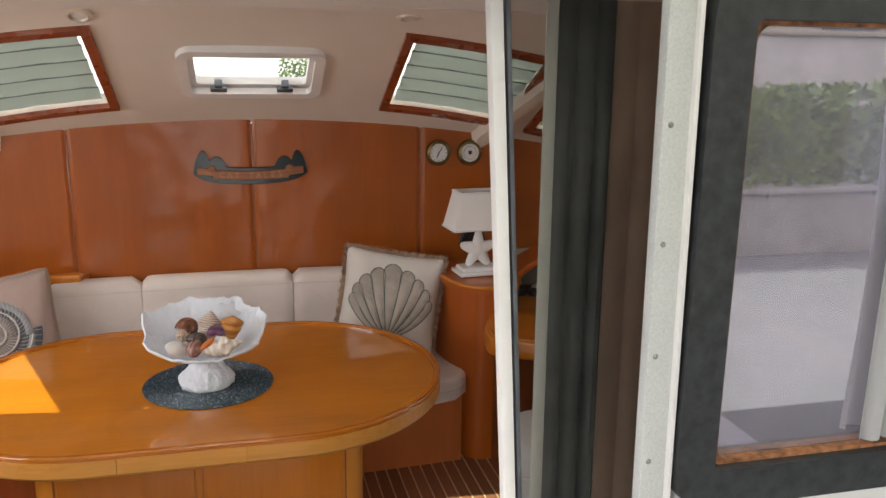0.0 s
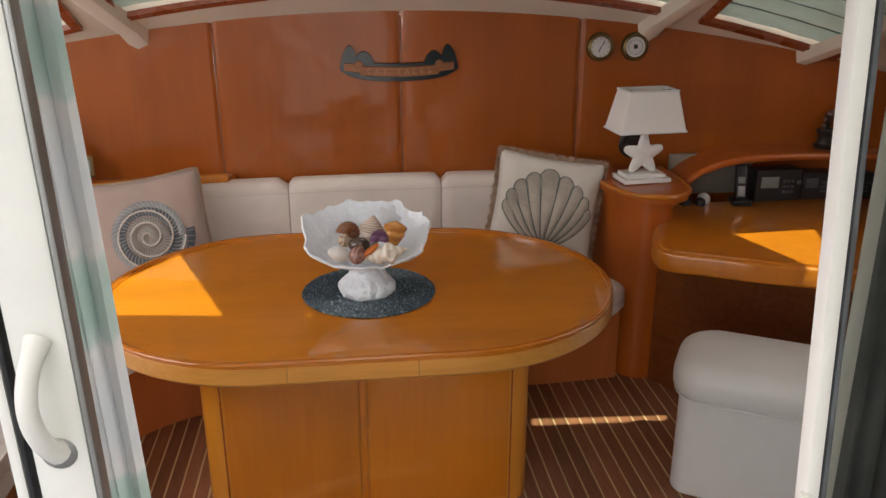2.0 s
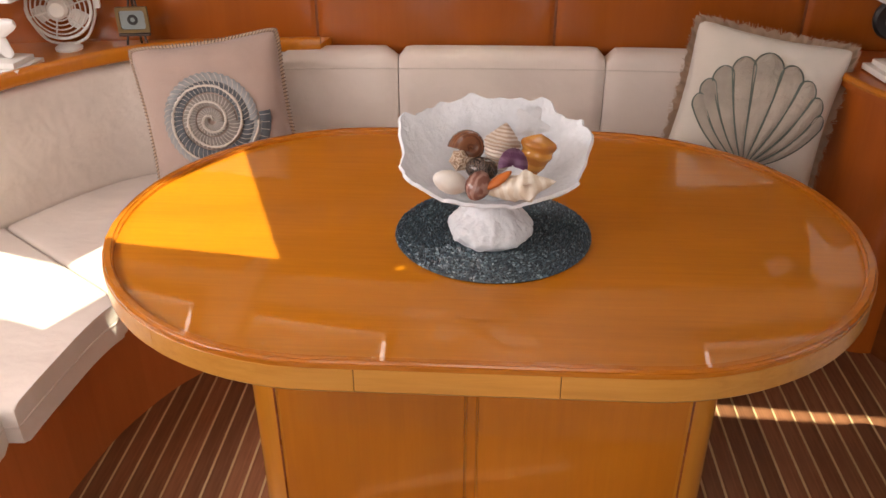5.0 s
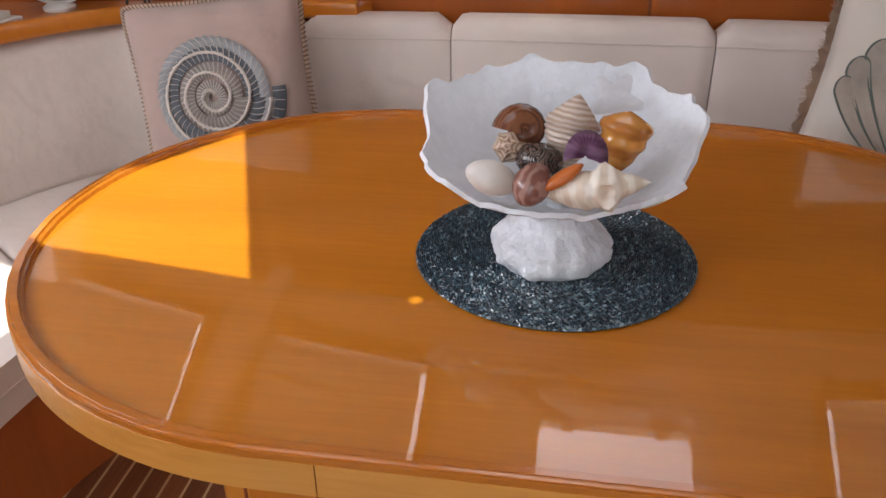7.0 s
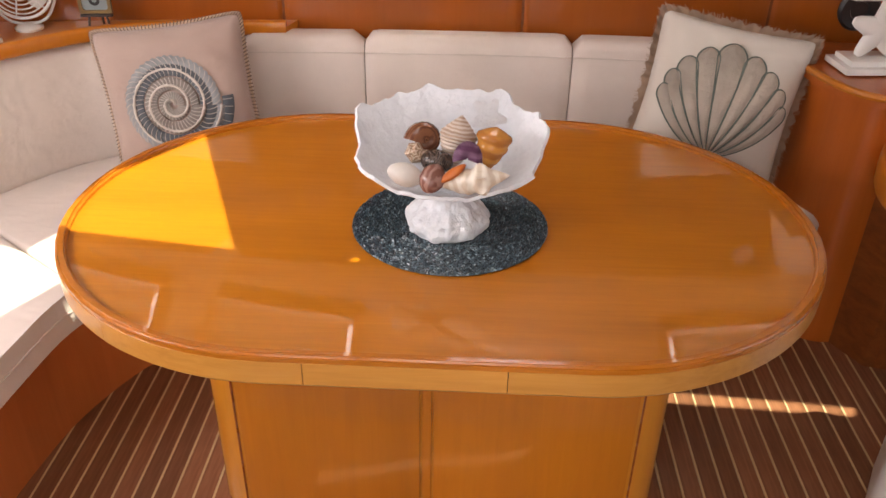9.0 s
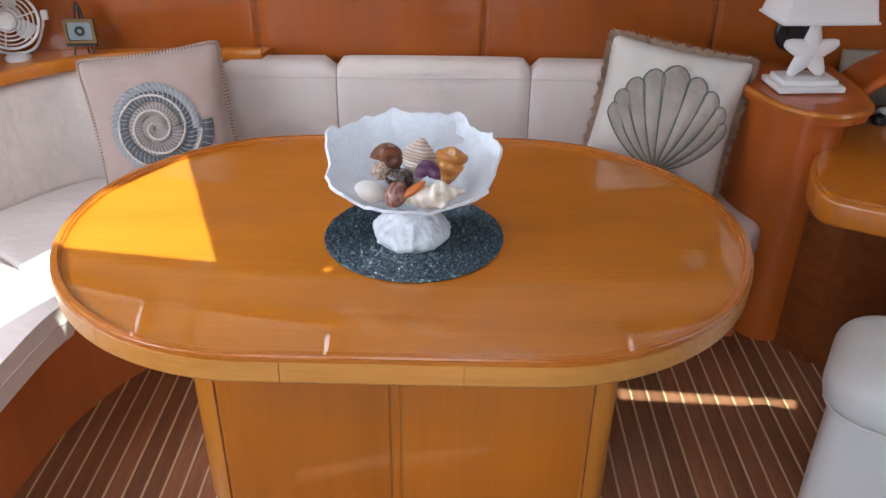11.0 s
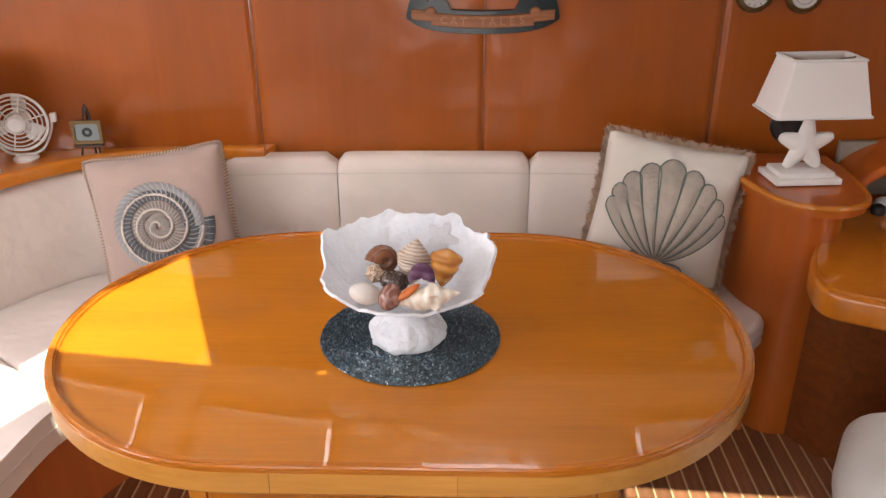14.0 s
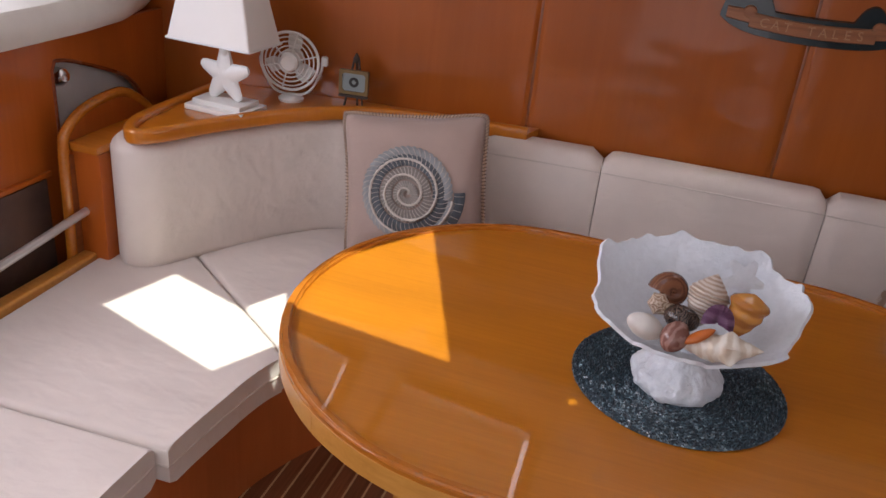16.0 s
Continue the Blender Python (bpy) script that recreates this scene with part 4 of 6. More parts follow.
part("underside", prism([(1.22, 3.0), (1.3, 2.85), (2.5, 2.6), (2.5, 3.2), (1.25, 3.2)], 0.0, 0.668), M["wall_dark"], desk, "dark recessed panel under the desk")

stool = thing("navigator_stool", 1.344, 2.188, 0, -30, "white vinyl navigator's seat with a puffed rounded top", "seat")


def puffed(w, d, z0, z1, corner, edge, crown=0.012):
    """An upholstered block: rounded in plan and over its top and bottom edges, slightly crowned."""
    b = bmesh.new()
    rings = []
    k = 7
    for side, zc in ((-1, z0 + edge), (1, z1 - edge)):
        for i in range(k + 1):
            a = radians(90 * i / k) if side > 0 else radians(90 - 90 * i / k)
            inset, z = edge * (1 - math.cos(a)), zc + side * edge * math.sin(a)
            rings.append([b.verts.new((x, y, z)) for x, y in rounded(w - 2 * inset, d - 2 * inset, max(corner - inset * 0.6, 0.01), 6)])
    for p, q in zip(rings, rings[1:]):
        for i in range(len(p)):
            j = (i + 1) % len(p)
            b.faces.new((p[i], p[j], q[j], q[i]))
    b.faces.new(rings[0][::-1])
    top = rings[-1]
    for t in (0.75, 0.5, 0.25):
        ring_ = [b.verts.new((v.co.x * t, v.co.y * t, z1 + crown * (1 - t * t))) for v in rings[-1]]
        for i in range(len(top)):
            j = (i + 1) % len(top)
            b.faces.new((top[i], top[j], ring_[j], ring_[i]))
        top = ring_
    b.faces.new(top)
    return b


part("body", puffed(0.55, 0.33, 0.0, 0.375, 0.06, 0.012), M["white_vinyl"], stool)
part("seat", puffed(0.61, 0.38, 0.340, 0.489, 0.125, 0.062), M["white_vinyl"], stool)
part("piping", tube([(x, y, 0.366) for x, y in rounded(0.586, 0.368, 0.110, 6)], 0.004, 6, True), M["white_vinyl"], stool)
# ---- chart desk fittings ----
cubby = thing("chart_cubby", 0, 0, 0, 0, "arched equipment cubby over the chart desk, dark inside", "cubby")
arch = [(1.375, 0.705), (1.40, 0.765), (1.455, 0.828), (1.54, 0.872), (1.66, 0.900), (1.82, 0.911), (2.10, 0.905), (2.48, 0.89)]
arch = [(p.x, p.y) for p in spline(arch, 5)]
rim3 = [(x, 3.205 - 0.03 * min(1, (x - 1.36) / 0.4), z) for x, z in arch]
part("arch_rim", tube(rim3, 0.017, 10), M["base"], cubby, "rounded wooden arch rim")
b = bmesh.new()
rows = []
for x, z in arch:
    rows.append([b.verts.new(v) for v in ((x, 3.19, z), (x, 3.19, z + 0.012), (x, 3.40, z + 0.012), (x, 3.40, z))])
for p, q in zip(rows, rows[1:]):
    for k in range(4):
        b.faces.new((p[k], p[(k + 1) % 4], q[(k + 1) % 4], q[k]))
b.faces.new(rows[0][::-1])
b.faces.new(rows[-1])
part("roof_board", b, M["base"], cubby)
part("back_board", box(1.08, 0.02, 0.185, (1.96, 3.385, 0.793)), M["cubby_lining"], cubby)


def radio(x, y, w, h, label, screen):
    r = thing("radio_set", x, y, 0.700, 0, label, "radio", "chart desk radios")
    part("case", box(w, 0.09, h, (0, 0, h / 2), 0.006), M["black"], r)
    part("display", box(w * 0.38, 0.004, h * 0.36, (-w * 0.2, -0.0465, h * 0.62), 0.001), M["screen"] if screen else M["grey"], r, "grey display")
    for i in range(3):
        for j in range(3):
            part("key", box(w * 0.055, 0.005, h * 0.09, (w * 0.12 + i * w * 0.09, -0.0465, h * 0.3 + j * h * 0.17), 0.001), M["grey"], r)
    part("knob", lathe([(0, 0.012), (0.008, 0.012), (0.010, 0), (0, 0)], 14, (w * 0.43, -0.045, h * 0.6), None, (90, 0, 0)), M["grey"], r)


radio(1.86, 3.26, 0.21, 0.140, "black marine radio with a grey display in the cubby", True)
radio(2.05, 3.27, 0.15, 0.120, "black instrument with buttons beside the marine radio", False)
radio(2.22, 3.25, 0.17, 0.115, "small black instrument with a pale display", True)
phone = thing("handheld_phone", 1.68, 3.20, 0.700, -8, "black cordless handset standing in its cradle", "phone")
part("cradle", box(0.085, 0.09, 0.025, (0, 0, 0.0125), 0.008), M["black"], phone)
part("handset", box(0.048, 0.022, 0.150, (0, 0.014, 0.092), 0.008, (-12, 0, 0)), M["black"], phone)
part("display", box(0.030, 0.003, 0.028, (0, 0.002, 0.105), 0.001, (-12, 0, 0)), M["screen"], phone)
part("keypad", box(0.030, 0.003, 0.045, (0, -0.009, 0.058), 0.001, (-12, 0, 0)), M["silver"], phone, "silver keypad")
for k, (x, y, r, m) in enumerate(((1.44, 3.22, 0.030, "black"), (1.50, 3.20, 0.024, "black"), (1.53, 3.235, 0.030, "white_cloth"))):
    j = thing("earphone_case" if m == "black" else "white_cloth_bundle", x, y, 0.700, 20 * k, "small dark gadget lying in the cubby" if m == "black" else "crumpled white cloth in the cubby", "gadget" if m == "black" else "cloth")
    part("body", lathe([(0, 0), (r * 0.9, 0.0), (r, r * 0.5), (r * 0.8, r * 1.1), (r * 0.3, r * 1.4), (0, r * 1.45)], 14), M[m], j)
fig = thing("figurine", 2.09, 3.285, 0.918, 0, "dark carved flower pot figurine with small pinkish blossoms", "figurine")
part("pot", lathe([(0, 0), (0.046, 0), (0.050, 0.012), (0.038, 0.022), (0.034, 0.05), (0.045, 0.075), (0.040, 0.085), (0, 0.082)], 18), M["bronze"], fig)
rnd = random.Random(12)
for k in range(9):
    a_, r_, h_ = 2.4 * k, 0.012 + 0.040 * rnd.random(), 0.10 + 0.065 * rnd.random()
    tip = Vector((r_ * math.cos(a_), 0.7 * r_ * math.sin(a_), h_))
    st = part("twig", tube([(0, 0, 0.078), tip * 0.6 + Vector((0, 0, 0.035)), tip], 0.0028, 5), M["bronze"], fig)
    fb = bmesh.new()
    bmesh.ops.create_icosphere(fb, subdivisions=1, radius=0.009 + 0.005 * rnd.random(), matrix=Matrix.Translation(tip))
    part("blossom", fb, M["blossom"] if k % 3 else M["bronze"], st)
hb = thing("black_socket", 1.53, 3.405, 0.865, 0, "small black bulkhead socket on the cherry panel", "socket")
part("plate", box(0.085, 0.02, 0.035, (0, 0, 0), 0.008), M["black"], hb)

# ---- rounded brass instruments on the bulkhead ----
for x, label, has_pointers in ((1.088, "round brass-rimmed ship's clock with a white dial", True), (1.238, "round brass-rimmed barometer with a white dial", False)):
    g = thing("ship_clock" if has_pointers else "barometer", x, wall_y(x), 1.352, 0, label, "clock" if has_pointers else "barometer")
    part("case", lathe([(0.0, 0.0), (0.058, 0.0), (0.062, 0.010), (0.056, 0.026), (0.046, 0.030), (0.043, 0.022), (0, 0.022)], 36, (0, 0, 0), None, (90, 0, 0)), M["brass"], g)
    part("dial", lathe([(0.0, 0.0235), (0.043, 0.0235), (0.043, 0.02), (0.0, 0.02)], 32, (0, 0, 0), None, (90, 0, 0)), M["dial"], g, "white dial")
    if has_pointers:
        for a, l in ((35, 0.030), (200, 0.022)):
            part("pointer", box(0.004, 0.002, l, (math.sin(radians(a)) * l / 2, -0.0250, math.cos(radians(a)) * l / 2), 0, (0, a, 0)), M["blue_ink"], g)
        for a in range(0, 360, 30):
            part("hour_mark", box(0.0022, 0.001, 0.007, (0.037 * math.sin(radians(a)), -0.0240, 0.037 * math.cos(radians(a))), 0, (0, a, 0)), M["black"], g)
    else:
        part("centre_plate", box(0.016, 0.002, 0.018, (0, -0.0245, 0.002), 0.003), M["black"], g)
        part("scale_ring", lathe([(0.030, 0.0242), (0.0315, 0.0242), (0.0315, 0.0232), (0.030, 0.0232)], 30, (0, 0, 0), None, (90, 0, 0)), M["grey"], g)

# ---- carved name scroll on the bulkhead ----
plaque = thing("name_plaque", 0.222, wall_y(0.222), 1.30, 0, "carved wooden name scroll on a dark blue-grey backing", "plaque")


def bowed(u):
    return -0.052 + 0.34 * u * u


def scroll(lo, hi, x0, x1, y0, y1, n=36, wave=None):
    b = bmesh.new()
    rows = []
    for i in range(n + 1):
        x = x0 + (x1 - x0) * i / n
        l, h = bowed(x) + lo(x), bowed(x) + hi(x)
        rows.append([b.verts.new(v) for v in ((x, y0, l), (x, y1, l + 0.004), (x, y1, h - 0.004), (x, y0, h))])
    for p, q in zip(rows, rows[1:]):
        for k in range(4):
            b.faces.new((p[k], p[(k + 1) % 4], q[(k + 1) % 4], q[k]))
    b.faces.new(rows[0][::-1])
    b.faces.new(rows[-1])
    return b


def knobs(x):
    a = abs(x)
    hump = 0.070 * max(0, math.cos((a - 0.215) / 0.035 * math.pi / 2)) ** 0.6 if abs(a - 0.215) < 0.035 else 0
    hump = max(hump, 0.045 * max(0, math.cos((a - 0.148) / 0.040 * math.pi / 2)) ** 0.6 if abs(a - 0.148) < 0.04 else 0)
    return 0.045 + hump - (0.035 * max(0, a - 0.20) / 0.055)


part("backing", scroll(lambda x: -0.035 + 0.03 * (abs(x) / 0.255) ** 6, knobs, -0.252, 0.252, 0.0, -0.014, 72), M["slate"], plaque)
part("banner", scroll(lambda x: -0.014, lambda x: 0.030, -0.168, 0.168, -0.012, -0.024), M["carved"], plaque, "carved brown wooden banner")
for s in (-1, 1):
    x0, x1 = (0.165, 0.235) if s > 0 else (-0.235, -0.165)
    part("banner_tail", scroll(lambda x: -0.004, lambda x: 0.034 - 0.10 * max(0, abs(x) - 0.2), x0, x1, -0.012, -0.020, 10), M["carved"], plaque)
    part("banner_curl", lathe([(0, 0.012), (0.016, 0.010), (0.020, 0.0), (0, 0)], 16, (s * 0.172, -0.012, bowed(0.172) + 0.028), None, (90, 0, 0)), M["carved"], plaque)
for k, ch in enumerate("CAT TALES"):
    if ch == " ":
        continue
    x = -0.128 + 0.032 * k
    cu = bpy.data.curves.new("letter", "FONT")
    cu.body, cu.size, cu.align_x, cu.align_y, cu.extrude, cu.resolution_u = ch, 0.036, "CENTER", "CENTER", 0.0015, 3
    tmp = bpy.data.objects.new("letter_curve", cu)
    scene.collection.objects.link(tmp)
    bpy.context.view_layer.update()
    me = bpy.data.meshes.new_from_object(tmp.evaluated_get(bpy.context.evaluated_depsgraph_get()))
    bpy.data.objects.remove(tmp)
    me.materials.clear()
    me.materials.append(M["carved_light"])
    o = new("letter", me)
    o.parent = plaque
    o.matrix_local = pose(x, -0.0250, bowed(x) + 0.008, 90, -math.degrees(math.atan(0.68 * x)), 0)


# ---- table lamps ----
def star_mesh(r, thick):
    """A plump five-armed starfish standing in the x-z plane."""
    b = bmesh.new()
    for k in range(5):
        a = radians(90 + 72 * k)
        pts, tap = [], []
        for j in range(9):
            t = j / 8
            pts.append((r * t * math.cos(a), 0, r * t * math.sin(a)))
            tap.append(1.18 * (1 - 0.62 * t ** 1.1) * (0.72 if j == 8 else 1))
        tube(pts, r * 0.36, 10, False, b, tap)
    bmesh.ops.create_icosphere(b, subdivisions=2, radius=r * 0.43, matrix=Matrix.Identity(4))
    bmesh.ops.transform(b, matrix=Matrix.Diagonal((1, thick, 1, 1)), verts=b.verts)
    return b


def table_lamp(x, y, z, turn, label):
    l = thing("table_lamp", x, y, z, turn, label, "lamp", "starfish table lamps")
    part("base_plate", box(0.205, 0.140, 0.018, (0, 0, 0.009), 0.003), M["white"], l)
    part("base_step", box(0.170, 0.105, 0.016, (0, 0, 0.026), 0.003), M["white"], l)
    st = star_mesh(0.088, 0.55)
    bmesh.ops.translate(st, vec=(0, 0, 0.108), verts=st.verts)
    part("starfish", st, M["white"], l, "white plaster starfish stem")
    part("neck", lathe([(0, 0.17), (0.016, 0.17), (0.016, 0.21), (0.008, 0.215), (0.008, 0.36), (0, 0.36)], 16), M["white"], l)
    b = bmesh.new()
    z0, z1 = 0.210, 0.380
    rings = []
    for zz, w, d, t in ((z0, 0.288, 0.172, 0), (z0 + 0.006, 0.286, 0.170, 0), (z1 - 0.006, 0.216, 0.124, 0), (z1, 0.212, 0.121, 0), (z1, 0.206, 0.115, 0), (z0 + 0.002, 0.280, 0.164, 0)):
        rings.append([b.verts.new((px, py, zz)) for px, py in rounded(w, d, 0.008, 3)])
    n = len(rings[0])
    for p, q in zip(rings, rings[1:] + rings[:1]):
        for i in range(n):
            b.faces.new((p[i], p[(i + 1) % n], q[(i + 1) % n], q[i]))
    sh = part("shade", b, M["shade"], l, "white fabric shade")
    for zz, w, d in ((z0 + 0.004, 0.291, 0.175), (z1 - 0.004, 0.219, 0.127)):
        part("trim_band", tube([(px, py, zz) for px, py in rounded(w, d, 0.008, 3)], 0.0035, 6, True), M["white_cloth"], sh)
    for s in (-1, 1):
        part("spider_arm", tube([(0, 0, z1 - 0.02), (s * 0.05, 0, z1 - 0.012), (s * 0.103, 0, z1 - 0.006)], 0.002, 6), M["brass"], sh)
    part("bulb", lathe([(0, 0.335), (0.02, 0.325), (0.030, 0.30), (0.024, 0.27), (0.013, 0.245), (0.013, 0.215), (0, 0.215)], 16), M["opal"], l)
    return l


table_lamp(1.208, 3.155, 0.836, 5, "white starfish table lamp with a rectangular shade, on the console")
table_lamp(-1.408, 3.075, 0.838, -4, "white starfish table lamp with a rectangular shade, on the corner shelf")
sock = thing("bulkhead_socket", 1.262, wall_y(1.262), 0.925, 0, "round black wall fitting behind the lamp", "socket")
part("ring", lathe([(0, 0), (0.062, 0), (0.064, 0.012), (0.056, 0.022), (0.030, 0.018), (0.026, 0.010), (0, 0.010)], 28, (0, 0, 0), None, (90, 0, 0)), M["black"], sock)

# ---- small fan and easel picture on the corner shelf ----
fan = thing("desk_fan", -1.295, 3.285, 0.838, 14, "small white wire-guard desk fan, at rest", "fan")
part("foot", lathe([(0, 0), (0.040, 0), (0.042, 0.008), (0.030, 0.016), (0.012, 0.020), (0, 0.020)], 24), M["white"], fan)
part("yoke", tube([(p.x, p.y, p.z) for p in spline([(-0.100, 0, 0.134), (-0.095, 0, 0.098), (-0.058, 0, 0.034), (0, 0, 0.018), (0.058, 0, 0.034), (0.095, 0, 0.098), (0.100, 0, 0.134)], 5)], 0.0045, 8), M["white"], fan)
gd = part("guard", tube([(0.092 * math.cos(2 * math.pi * k / 48), -0.02, 0.132 + 0.092 * math.sin(2 * math.pi * k / 48)) for k in range(48)], 0.0048, 8, True), M["white"], fan)
for r in (0.036, 0.050, 0.064, 0.078):
    part("guard_ring", tube([(r * math.cos(2 * math.pi * k / 40), -0.034 + 0.10 * r, 0.132 + r * math.sin(2 * math.pi * k / 40)) for k in range(40)], 0.0024, 6, True), M["white"], gd)
for k in range(6):
    a = radians(15 + 60 * k)
    part("guard_spoke", tube([(0.025 * math.cos(a), -0.036, 0.132 + 0.025 * math.sin(a)), (0.092 * math.cos(a), -0.022, 0.132 + 0.092 * math.sin(a))], 0.0026, 6), M["white"], gd)
part("hub_cap", lathe([(0, 0.052), (0.022, 0.050), (0.030, 0.042), (0.031, 0.030), (0, 0.030)], 24, (0, 0, 0.132), None, (90, 0, 0)), M["white"], fan)
part("motor", lathe([(0, -0.05), (0.030, -0.045), (0.036, -0.01), (0.030, 0.02), (0, 0.02)], 20, (0, 0, 0.132), None, (90, 0, 0)), M["white"], fan)
for k in range(3):
    a = 120 * k + 40
    bl_ = bmesh.new()
    vs = [bl_.verts.new(v) for v in ((0.02, 0, -0.010), (0.050, -0.012, -0.028), (0.078, -0.012, -0.026), (0.083, 0.004, 0.0), (0.080, 0.014, 0.026), (0.045, 0.010, 0.022), (0.02, 0, 0.010))]
    bl_.faces.new(vs)
    bmesh.ops.solidify(bl_, geom=bl_.faces[:], thickness=0.002)
    bmesh.ops.transform(bl_, matrix=pose(0, 0, 0.132, 0, a, 0), verts=bl_.verts)
    part("blade", bl_, M["white"], fan)
part("knob", box(0.020, 0.022, 0.030, (0.108, 0, 0.138), 0.005), M["white"], fan)

easel = thing("easel_picture", -1.085, 3.318, 0.838, 8, "tiny framed picture of a dark ring shape on a wooden easel", "picture")
for x in (-0.030, 0.034):
    part("leg", tube([(x, -0.02, 0.0), (x * 0.2, 0.006, 0.165)], 0.004, 6), M["dark_wood"], easel)
part("leg", tube([(0, 0.04, 0.0), (0, 0.006, 0.16)], 0.004, 6), M["dark_wood"], easel)
part("ledge", box(0.095, 0.016, 0.008, (0, -0.018, 0.045), 0.002), M["dark_wood"], easel)
part("finial", lathe([(0, 0), (0.009, 0.0), (0.011, 0.012), (0.005, 0.024), (0, 0.032)], 10, (0, 0.004, 0.150)), M["dark_wood"], easel)
fr = upright_ring(0.096, 0.078, 0.004, 0.010, 0.012)
bmesh.ops.translate(fr, vec=(0, -0.016, 0.090), verts=fr.verts)
frame_ob = part("frame", fr, M["gilt"], easel, "gilt edged frame")
part("canvas", box(0.080, 0.004, 0.062, (0, -0.014, 0.090)), M["pale_blue"], frame_ob)
part("painted_ring", lathe([(0.007, 0.0), (0.016, 0.0), (0.016, 0.0015), (0.007, 0.0015)], 24, (0, -0.0165, 0.090), None, (90, 0, 0)), M["black"], frame_ob)

# ---- port side fittings ----
ledge = bmesh.new()
prof = [(0.0, 1.045), (0.30, 1.052), (0.375, 1.062), (0.40, 1.09), (0.405, 1.125), (0.385, 1.16), (0.34, 1.176), (0.0, 1.18)]
sweep([(-2.1, 1.0), (-2.1, 2.85), (-2.112, 2.97), (-2.15, 3.08), (-2.22, 3.18)], prof, ledge)
structure("trim_port", ledge, M["white"], "cream padded ledge below the port cabin window", "trim")
rail = thing("handrail", -1.672, 2.2, 0.0, 0, "polished steel handrail over the companionway steps", "handrail")
part("bar", tube([(0, -0.70, 0.459), (0, 0.0, 0.521), (0, 0.66, 0.580)], 0.0125, 12), M["steel"], rail)
for y, z in ((-0.60, 0.468), (0.645, 0.578)):
    part("stanchion", tube([(0, y, 0.434), (0, y, z)], 0.009, 10), M["steel"], rail)


def upright_board(outline, x0, x1):
    """A board standing in the y-z plane, from its outline."""
    b = bmesh.new()
    va, vb = [b.verts.new((x1, y, z)) for y, z in outline], [b.verts.new((x0, y, z)) for y, z in outline]
    n = len(outline)
    b.faces.new(va)
    b.faces.new(vb[::-1])
    for k in range(n):
        b.faces.new((va[k], vb[k], vb[(k + 1) % n], va[(k + 1) % n]))
    bmesh.ops.recalc_face_normals(b, faces=b.faces[:])
    return b


lining = thing("wall_port_lining", 0, 0, 0, 0, "varnished cherry lining board with an arched opening", "wall", "", "structure")
brow = [(p.x, p.y) for p in spline([(2.79, 0.985), (2.84, 0.976), (2.95, 0.938), (3.075, 0.885), (3.139, 0.834), (3.176, 0.772)], 4)]
part("board", upright_board([(1.2, 0.0), (1.2, 1.06), (3.42, 1.06), (3.42, 0.0), (3.18, 0.0)] + brow[::-1] + [(2.779, 0.97), (2.776, 0.0)], -1.80, -1.78), M["base"], lining)
part("opening_edge", tube([(-1.781, 2.776, 0.60), (-1.781, 2.777, 0.96)] + [(-1.781, y, z) for y, z in brow], 0.006, 8), M["frame_wood"], lining, "rounded mahogany edge of the opening")
part("liner", upright_board([(2.6, 0.0), (2.6, 1.04), (3.40, 1.04), (3.40, 0.0)], -1.85, -1.835), M["white"], lining, "white hull liner inside the opening")
bulb = thing("berth_lamp", -1.815, 2.815, 0.932, 0, "small chrome berth lamp on the hull liner", "lamp")
part("stem", tube([(-0.03, 0, 0), (0.0, 0, 0)], 0.009, 10), M["chrome"], bulb)
part("shade", lathe([(0, -0.03), (0.016, -0.028), (0.026, -0.012), (0.028, 0.004), (0.020, 0.024), (0, 0.030)], 18, (0.02, 0, 0), None, (0, 70, 0)), M["chrome"], bulb)
cab = thing("port_cabinet", -1.70, 2.95, 0, 0, "cherry side cabinet with an arched moulding by the steps", "cabinet")
part("body", box(0.10, 0.52, 0.755, (0.042, 0.04, 0.3775), 0.004), M["base"], cab)
part("top", box(0.105, 0.54, 0.024, (0.043, 0.04, 0.768), 0.006), M["fiddle"], cab)
crown = [(p.x, p.y) for p in spline([(-0.250, 0.60), (-0.243, 0.76), (-0.225, 0.808), (-0.160, 0.850), (-0.06, 0.868), (0.030, 0.864), (0.100, 0.826), (0.15, 0.785)], 5)]
part("end_board", upright_board([(-0.255, 0.0)] + crown + [(0.15, 0.0)], -0.030, -0.002), M["base"], cab)
part("arch_moulding", tube([(-0.008, -0.265, 0.01), (-0.008, -0.261, 0.3)] + [(-0.008, y, z) for y, z in crown], 0.016, 10), M["fiddle"], cab, "rounded arched moulding")
# Solid dark strip on the board, standing for shadow beside the moulding.
part("shadow_gap", box(0.012, 0.030, 0.74, (0.0, -0.235, 0.37), 0.002), M["wall_dark"], cab)
low = thing("side_panel", -1.776, 2.3, 0, 0, "dark recessed panel with a raised frame in the side lining", "panel")
part("field", box(0.008, 0.76, 0.40, (0, 0.02, 0.46), 0.002), M["panel_dark"], low)
part("rim", box(0.012, 0.80, 0.016, (0.001, 0.02, 0.672), 0.004), M["base"], low)

